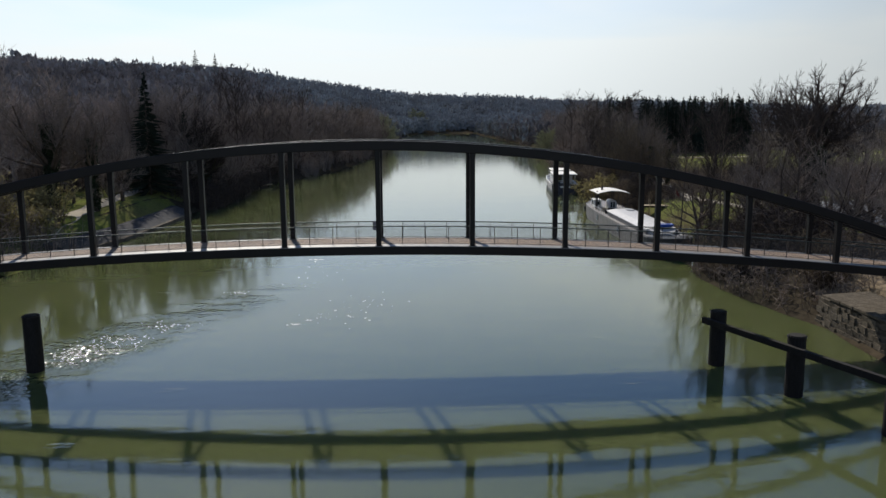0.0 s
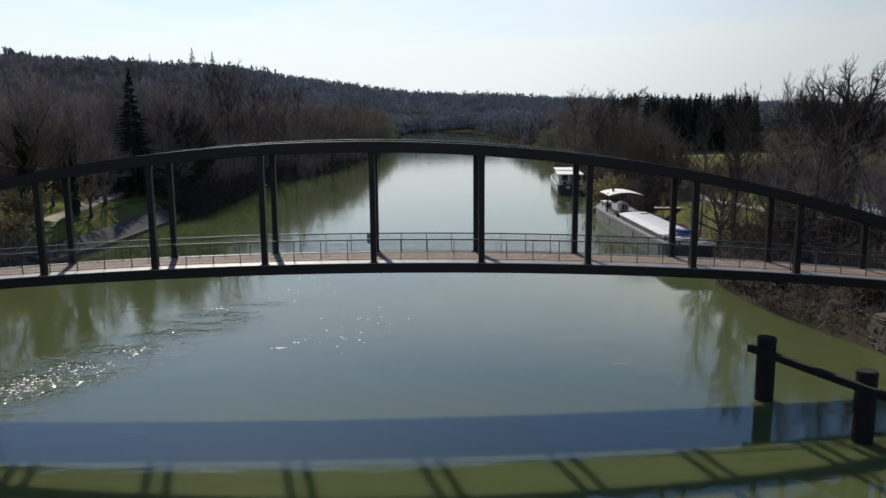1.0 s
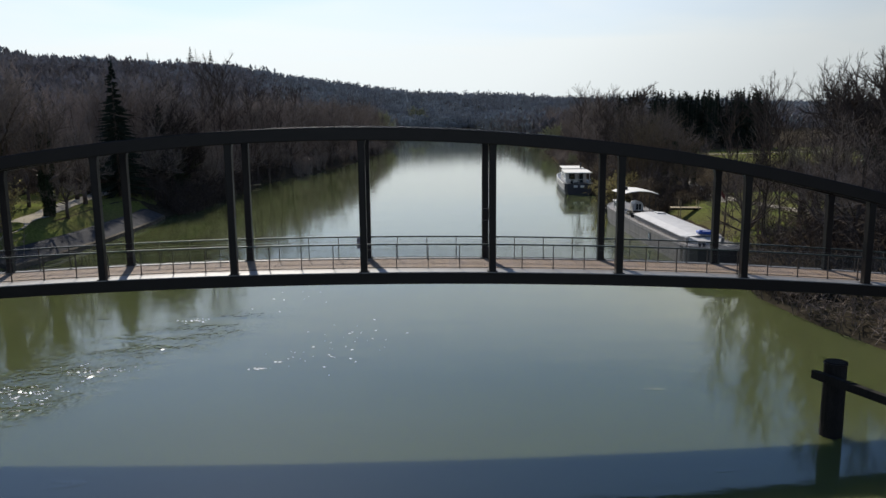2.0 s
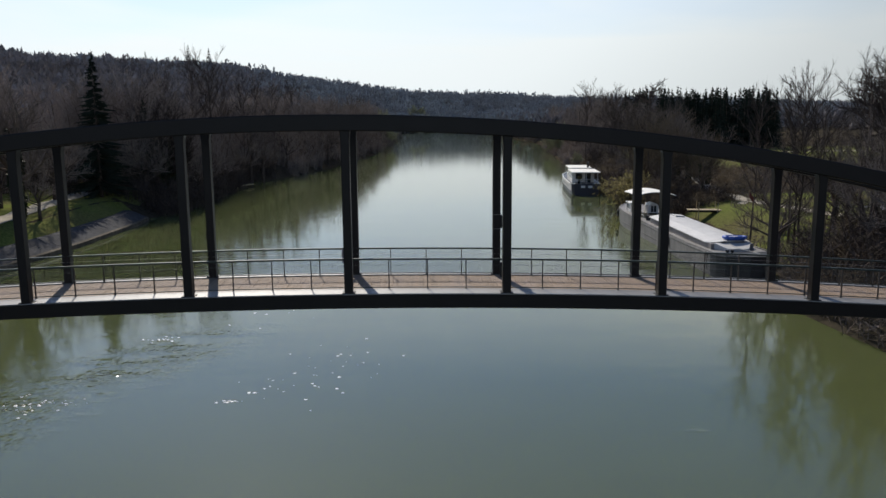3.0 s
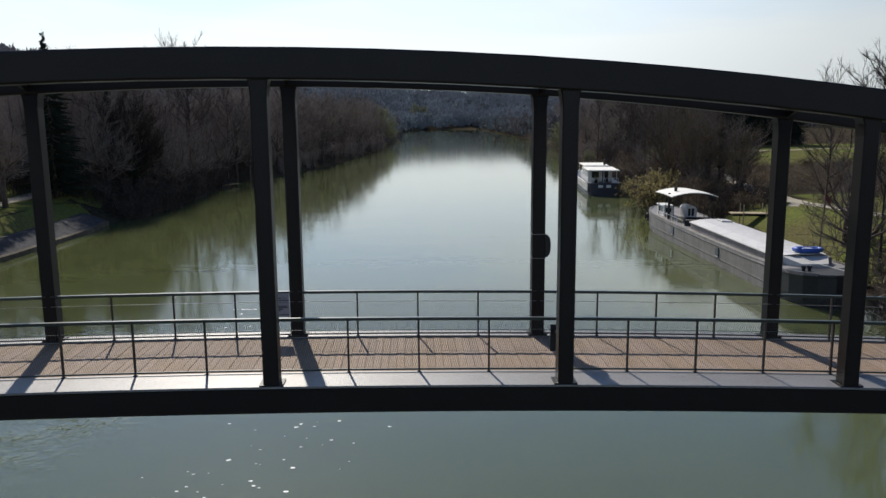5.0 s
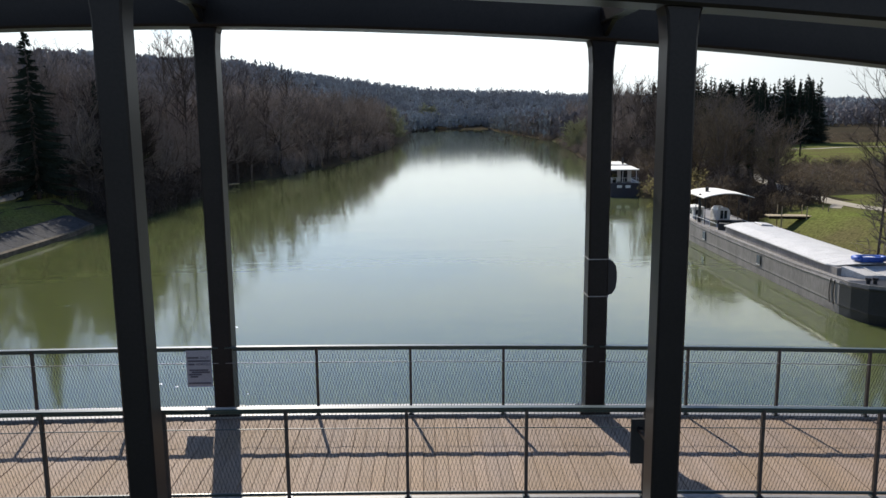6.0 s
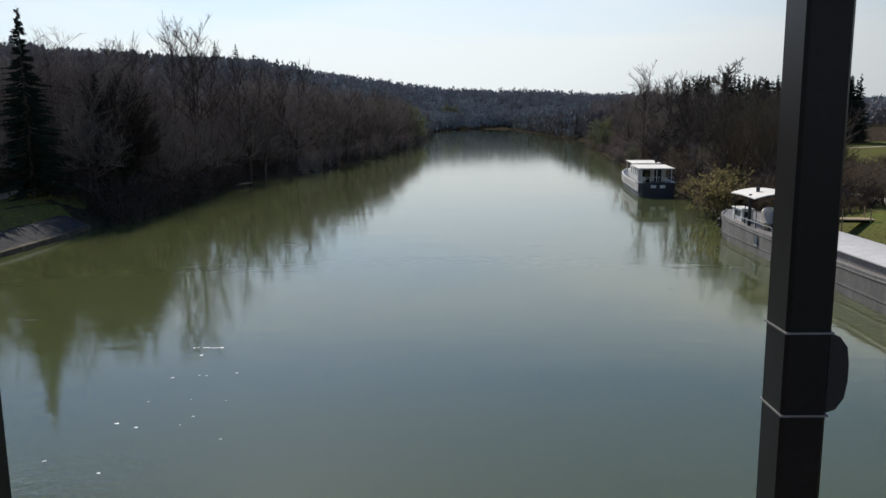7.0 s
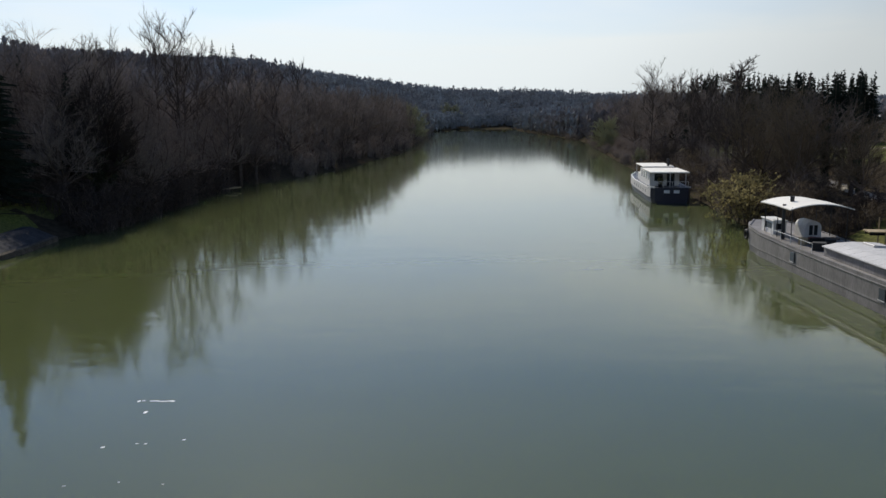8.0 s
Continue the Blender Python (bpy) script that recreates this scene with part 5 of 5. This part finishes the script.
# aft deck
for i in range(2):
    s_ = -1 if i == 0 else 1
    for yy in (25.2, 27.4, 29.5):
        part("canopy_post", Shape().tube([(0.18 + s_ * 2.0, yy, 1.3), (0.18 + s_ * 2.0, yy, 3.62)], [0.035, 0.035], 8), HULLDARK, barge)
can = Shape()
rings = []
for i in range(13):
    x = -2.13 + 4.63 * i / 12
    z = 3.52 + 0.34 * (1 - ((x - 0.18) / 2.32) ** 2)
    rings.append([(x, 24.9, z - 0.06), (x, 24.9, z), (x, 27.4, z + 0.05), (x, 29.8, z), (x, 29.8, z - 0.06), (x, 27.4, z - 0.01)])
part("canopy", can.sweep(rings), CANVAS, barge, "cream curved canopy", smooth=False)
wh = part("wheelhouse", Shape().box(-1.75, -0.75, 28.2, 30.2, 1.3, 2.35, 0.05), WHITE, barge, "small white wheelhouse")
part("window", Shape().box(-1.77, -1.74, 28.5, 29.7, 1.8, 2.22), GLASS, wh)
part("window", Shape().box(-1.55, -0.95, 28.18, 28.21, 1.8, 2.2), GLASS, wh)
part("wheelhouse_roof", Shape().box(-1.83, -0.68, 28.1, 30.3, 2.35, 2.42, 0.02), WHITE, wh)
arch = Shape()
prof = [(-0.6, 1.3), (-0.6, 2.15)] + [(-0.6 * math.cos(a * math.pi / 8), 2.15 + 0.42 * math.sin(a * math.pi / 8)) for a in range(1, 8)] + [(0.6, 2.15), (0.6, 1.3)]
arch.sweep([[(x + 0.5, y, z) for x, z in prof] for y in (26.6, 28.2)])
ca = part("companionway", arch, ROOFGREY, barge, "arched grey companionway with a double window")
for x in (0.32, 0.68):
    part("window", Shape().box(x - 0.13, x + 0.13, 26.57, 26.61, 1.65, 2.3), GLASS, ca)
part("funnel", Shape().tube([(-1.85, 26.4, 1.3), (-1.85, 26.4, 3.7)], [0.14, 0.12], 12), HULLDARK, barge)
part("funnel_cap", Shape().tube([(-1.0, 27.0, 3.7), (-1.0, 27.0, 4.15)], [0.14, 0.16], 10), HULLDARK, barge)
for yy in np.arange(21.0, 28.0, 1.5):
    part("stanchion", Shape().tube([(-2.42, yy, 1.35), (-2.42, yy, 2.0)], [0.018, 0.018], 6), WHITE, barge)
part("guard_rail", Shape().tube([(-2.42, 21.0, 2.0), (-2.42, 27.9, 2.0)], [0.018, 0.018], 6), WHITE, barge)
random.seed(71)
for i in range(16):
    x, y = rnd(-1.4, 1.9), rnd(21.2, 26.2)
    w_, d_, h_ = rnd(0.15, 0.5), rnd(0.2, 0.5), rnd(0.15, 0.55)
    m_ = (TIMBER, HULLDARK, RUBBER, PLANKPALE, BARK, RED, TIMBER, RUBBER)[i % 8]
    o = solid("crate", Shape().box(-w_, w_, -d_, d_, 0, h_, 0.03), m_, "weathered box or bundle of gear on the barge deck", "box", "gear on the barge deck")
    o.matrix_world = barge.matrix_basis @ pose(x, y, 1.335, 0, 0, rnd(0, 90))
hatch = solid("skylight", Shape().box(-0.5, 0.5, -0.6, 0.6, 0, 0.14, 0.02), ROOFGREY, "raised pale skylight hatch on the barge roof", "hatch")
hatch.matrix_world = barge.matrix_basis @ pose(0.7, 19.2, 2.12, 0, 4, 0)
din = thing("dinghy", "upturned blue inflatable dinghy lying on the barge roof", "dinghy", at=barge.matrix_basis @ pose(0.45, 5.0, 2.30, 0, 3, 12))
ring = []
tub = [(-0.95, -0.42, 0), (-0.3, -0.52, 0), (0.6, -0.48, 0), (1.05, -0.2, 0.04), (1.05, 0.2, 0.04), (0.6, 0.48, 0), (-0.3, 0.52, 0), (-0.95, 0.42, 0), (-0.95, -0.42, 0)]
part("tube", Shape().tube(tub, [0.19] * 9, 10), BLUE, din, smooth=True)
part("floor", Shape().box(-0.9, 0.85, -0.4, 0.4, 0.02, 0.10, 0.03), BLUE, din)
din.scale = (0.76, 0.76, 0.76)
part("patch", Shape().box(-0.3, 0.35, -0.25, 0.25, 0.10, 0.125), WHITE, din)
flag = thing("flagpole", "slim pale flagpole with a small red flag on the barge", "flagpole", at=barge.matrix_basis @ pose(1.95, 6.0, 1.40))
part("pole", Shape().tube([(0, 0, 0), (0, 0, 4.4)], [0.035, 0.02], 8), PLANKPALE, flag)
fl = Shape()
fl.sweep([[(0.02 + 0.1 * i, 0.05 * math.sin(i * 1.3), 3.9 - 0.12 * i), (0.02 + 0.1 * i, 0.05 * math.sin(i * 1.3) + 0.01, 3.9 - 0.12 * i), (0.02 + 0.1 * i, 0.05 * math.sin(i * 1.3) + 0.01, 4.35 - 0.14 * i), (0.02 + 0.1 * i, 0.05 * math.sin(i * 1.3), 4.35 - 0.14 * i)] for i in range(5)])
part("flag", fl, RED, flag)
for yy in (31.8, 32.5):
    ty = Shape()
    ring = [(0, 0.3 * math.cos(a * math.pi / 6), 0.3 * math.sin(a * math.pi / 6)) for a in range(13)]
    ty.tube(ring, [0.10] * 13, 8)
    o = solid("fender_tyre", ty, RUBBER, "black tyre fender hanging on the barge's side", "tyre", "tyre fenders", smooth=True)
    o.matrix_world = barge.matrix_basis @ pose(-2.28 + 0.55 * (yy > 32), yy, 0.95)

# gangway from the bank
gang = thing("gangway", "pale wooden gangway with posts between bank and barge", "gangway", at=pose(30.6, 54.8, 1.75, 0, 0, -10))
for i in range(3):
    part("board", Shape().box(-2.6, 2.6, -0.6 + 0.42 * i, -0.22 + 0.42 * i, 0.0, 0.07, 0.01), PLANKPALE, gang)
for x in (-1.6, 0.3, 1.9):
    for y in (-0.65, 0.7):
        part("post", Shape().tube([(x, y, -1.6), (x, y, 0.85)], [0.05, 0.045], 8), PLANKPALE, gang)
part("bearer", Shape().box(-2.5, 2.5, -0.5, -0.35, -0.18, 0.0), TIMBER, gang)
part("bearer", Shape().box(-2.5, 2.5, 0.35, 0.5, -0.18, 0.0), TIMBER, gang)

random.seed(77)
for i in range(26):
    plant(random.choice(BRUSH + BRUSH_PALE), "bush", "dark leafless bush on the bank beside the barge", "bush", "bushes beside the barge", rnd(28.6, 34), rnd(57, 76), rnd(0.5, 0.95))
for x, y, ln, sc in ((34.6, 68.5, 12, 0.42), (33.2, 66, -4, 0.5), (31.8, 67.5, -9, 0.45), (36, 73, 3, 0.68), (33, 75, 0, 0.7), (38, 79, 2, 0.72), (31, 80, 0, 0.75), (35, 84, -3, 0.8), (33, 90, 0, 0.85), (38.5, 91, 2, 0.78), (30.8, 72, -4, 0.62), (32.6, 78, 3, 0.8)):
    clad = plant(random.choice(SUNLIT + BUDDING), "bare_tree", "dark ivy-clad leafless tree beside the towpath", "tree", "towpath trees", x, y, sc * 0.95, lean=ln)
    if ln == 12:
        part("ivy", ivy(9.0, 1.0), IVY, clad, "dark green ivy on the trunk")

# ---- houseboat ----
hb = thing("houseboat", "navy houseboat with white cabin and flat cream roofs", "boat", at=pose(25.33, 90.2, 0, 0, 0, -6.5))
hb.scale = (0.95, 1, 1)
part("hull", hull([(1.9, 0, 1.55, 0.8), (2.25, 0.8, 1.5, 0.9), (2.35, 3, 1.35, 0.95), (2.35, 15, 1.3, 0.95), (2.1, 20, 1.5, 0.85), (1.2, 22.5, 1.7, 0.6), (0.4, 23.3, 1.8, 0.4)]), HULLBLUE, hb)
for sx in (-1, 1):
    st = Shape()
    st.sweep([[(sx * (w - 0.08), y, z), (sx * (w + 0.06), y, z), (sx * (w + 0.06), y, z + 0.12), (sx * (w - 0.08), y, z + 0.12)] for w, y, z in ((1.95, 0.0, 1.55), (2.27, 0.9, 1.5), (2.36, 3, 1.35), (2.36, 15, 1.3), (2.1, 20, 1.5), (1.2, 22.5, 1.7))])
    part("rubbing_strake", st, WHITE, hb, "white strake along the gunwale")
part("deck", Shape().sweep([[(-w, y, z - 0.2), (-w, y, z), (w, y, z), (w, y, z - 0.2)] for w, y, z in ((1.8, 0.2, 1.5), (2.25, 3, 1.33), (2.25, 15, 1.3), (1.9, 20.3, 1.45))]), ROOFGREY, hb)
flank = Shape()
flank.sweep([[(-w - 0.02, y, 0.45), (-w - 0.05, y, 0.45), (-w - 0.05, y, z - 0.02), (-w - 0.02, y, z - 0.02)] for w, y, z in ((2.25, 0.9, 1.48), (2.35, 3, 1.33), (2.35, 15, 1.28), (2.12, 19.8, 1.45))])
part("side_plate", flank, ROOFGREY, hb, "pale grey painted hull side")
cab = part("cabin", Shape().box(-1.75, 1.75, 5.2, 13.5, 1.2, 3.0, 0.05), WHITE, hb, "white deckhouse")
for i in range(4):
    y = 6.2 + i * 1.9
    part("window", Shape().box(-1.78, -1.74, y - 0.5, y + 0.5, 2.0, 2.7), GLASS, cab)
part("window", Shape().box(-1.2, -0.2, 5.17, 5.21, 1.9, 2.75), GLASS, cab)
part("door", Shape().box(0.3, 1.2, 5.17, 5.21, 1.3, 2.8), GLASS, cab)
part("roof", Shape().box(-2.15, 2.3, 1.6, 9.4, 3.05, 3.17, 0.04), CANVAS, hb, "flat cream roof")
part("roof", Shape().box(-1.9, 1.9, 9.6, 17.0, 3.2, 3.32, 0.04), CANVAS, hb, "flat cream roof")
part("fore_cabin", Shape().box(-1.6, 1.6, 13.5, 17, 1.2, 2.2, 0.05), WHITE, hb)
for x in (-2.0, 0.1, 2.1):
    for y in (1.8, 16.8) if x else (1.8,):
        part("roof_post", Shape().tube([(x * 0.9, y, 1.4), (x * 0.9, y, 3.2)], [0.04, 0.04], 8), WHITE, hb)
for i in range(6):
    y = 4 + i * 2
    part("porthole", Shape().tube([(-2.42, y, 0.9), (-2.36, y, 0.9)], [0.17, 0.17], 14), HULLBLUE, hb)
for x in (-0.55, 0.55):
    part("plate", Shape().box(x - 0.32, x + 0.32, -0.05, -0.01, 0.95, 1.3, 0.02), WHITE, hb, "pale plate with unreadable marks")
part("chimney", Shape().tube([(1.3, 10.5, 3.3), (1.3, 10.5, 4.2)], [0.16, 0.16], 10), HULLDARK, hb)
part("guard_rail", Shape().tube([(-1.9, 0.3, 2.2), (1.9, 0.3, 2.2)], [0.025, 0.025], 6), WHITE, hb)
for x in (-1.9, -0.9, 0.1, 1.0, 1.9):
    part("stanchion", Shape().tube([(x, 0.3, 1.5), (x, 0.3, 2.2)], [0.022, 0.022], 6), WHITE, hb)
pl = thing("potted_shrub", "green potted shrub on the houseboat's aft deck", "plant", at=hb.matrix_basis @ pose(-0.9, 2.6, 1.34))
part("pot", Shape().tube([(0, 0, 0), (0, 0, 0.4)], [0.2, 0.26], 12), TIMBER, pl)
lf = Shape()
for i in range(160):
    d_ = Vector((rnd(-1, 1), rnd(-1, 1), rnd(-0.6, 1))).normalized()
    lf.spike(Vector((0, 0, 0.75)) + d_ * 0.1, Vector((0, 0, 0.75)) + d_ * rnd(0.3, 0.6), 0.05)
part("foliage", lf, BUD, pl)

# ---- far meadow: pole, greenhouse, court ----
for x, y, h in ((67, 130.5, 7.5), (98, 160, 7.5), (118, 150, 7.5)):
    up = thing("utility_pole", "weathered wooden utility pole in the meadow", "pole", "utility poles", at=pose(x, y, land(x, y)))
    part("pole", Shape().tube([(0, 0, -0.5), (0, 0, h)], [0.16, 0.11], 8), TIMBER, up)
    part("crossarm", Shape().box(-0.7, 0.7, -0.06, 0.06, h - 0.5, h - 0.38), TIMBER, up)
gh = thing("greenhouse", "long low pale greenhouse beyond the fields", "building", at=pose(270, 430, land(270, 430), 0, 0, -4))
for i in range(24):
    bay = Shape()
    bay.sweep([[(i * 6 - 70, y, -1), (i * 6 - 70, y, 2.4), (i * 6 - 67, y, 3.8), (i * 6 - 64.1, y, 2.4), (i * 6 - 64.1, y, -1)] for y in (0, 18)])
    part("bay", bay, WHITE, gh)
drape("court", list(np.arange(44, 62.1, 3)), list(np.arange(30, 52.1, 2)), 0.07, ASPHALT, "grey asphalt sports court by the river", "court")
for x, y in ((50.2, 42.5), (52.6, 47)):
    hoop = thing("basketball_hoop", "dark padded post with a white backboard on the court", "hoop", "court hoops", at=pose(x, y, land(x, y) + 0.07))
    part("post", Shape().box(-0.12, 0.12, -0.12, 0.12, 0, 3.2, 0.02), RUBBER, hoop)
    part("pad", Shape().box(-0.25, 0.25, -0.3, 0.25, 0, 1.9, 0.06), RUBBER, hoop)
    part("backboard", Shape().box(-0.6, 0.6, -0.5, -0.45, 2.8, 3.7, 0.01), WHITE, hoop)
    part("bracket", Shape().box(-0.05, 0.05, -0.46, 0.05, 3.0, 3.1), RUBBER, hoop)
fence = thing("court_fence", "tall thin dark wire fence along the sports court", "fence")
for i in range(8):
    x = 43.5 + 2.6 * i
    part("post", Shape().tube([(x, 29.6, land(x, 29.6) - 0.2), (x, 29.6, land(x, 29.6) + 3.0)], [0.035, 0.035], 6), STEEL, fence)
for h_ in (0.1, 1.5, 2.95):
    part("rail", Shape().tube([(43.5 + 2.6 * i, 29.6, land(43.5 + 2.6 * i, 29.6) + h_) for i in range(8)], [0.02] * 8, 5), STEEL, fence)
cabin = thing("boathouse", "small white hut at the river's far bend", "hut", at=pose(4.1, 690, 0.0))
part("wall", Shape().box(-3, 3, -2, 2, -0.5, 2.6, 0.05), WHITE, cabin)
rf = Shape()
rf.sweep([[(-3.4, y, 2.55), (0, y, 4.0), (3.4, y, 2.55)] for y in (-2.3, 2.3)])
part("roof", rf, ROOFGREY, cabin)

random.seed(91)
for x, y in ((-28.6, 111.5), (-29.3, 109.2), (-30.0, 107.5), (-30.3, 105.4), (-31.3, 99.8), (-31.9, 96.4), (-31.6, 97.6), (-29.6, 106.6)):
    a = rnd(0, 3.1)
    d_ = Vector((math.cos(a), math.sin(a), 0.15)) * rnd(0.8, 1.8)
    lg = Shape().tube([tuple(-d_), (0, 0, rnd(0.0, 0.15)), tuple(d_)], [0.16, 0.14, 0.08], 7)
    o = solid("driftwood", lg, PLANKPALE, "pale bleached driftwood log at the water's edge", "log", "driftwood logs")
    o.location = (x, y, max(land(x, y), 0.0) + 0.12)

# sun glints on the ripples, made as small white flecks on the water
random.seed(95)
flecks = Shape()
glint_spots = [(-9.3, 30.2, 0.55, 0.05, 26), (-9.6, 29.2, 0.15, 0.1, 5), (-8.15, 7.0, 0.45, 0.14, 22), (-7.4, 8.0, 0.2, 0.1, 6), (-5.2, 9.5, 2.4, 2.2, 26), (-3.4, 12.5, 2.2, 3.0, 20), (-9.0, 22.0, 2.0, 5.0, 14), (-19.6, 1.2, 0.9, 1.3, 90), (-18.2, 4.0, 1.5, 1.1, 80), (-15.9, 7.2, 1.4, 1.0, 40), (-13.9, 16.6, 0.9, 0.5, 20)]
for fx, fy, wx, wy, many in glint_spots:
    for _ in range(many):
        cx, cy, size = random.gauss(fx, wx * 0.6), random.gauss(fy, wy * 0.6), rnd(0.02, 0.06)
        k = len(flecks.v)
        for q in range(6):
            reach = size * rnd(0.6, 1.2)
            flecks.v.append((cx + reach * 1.5 * math.cos(q * 1.047), cy + reach * math.sin(q * 1.047), -0.163))
        flecks.v.append((cx, cy, -0.150))
        flecks.f += [(k + q, k + (q + 1) % 6, k + 6) for q in range(6)]
solid("foam", flecks, WHITE, "small white flecks laid on the river as painted sun glints", "foam", kind="stuff")
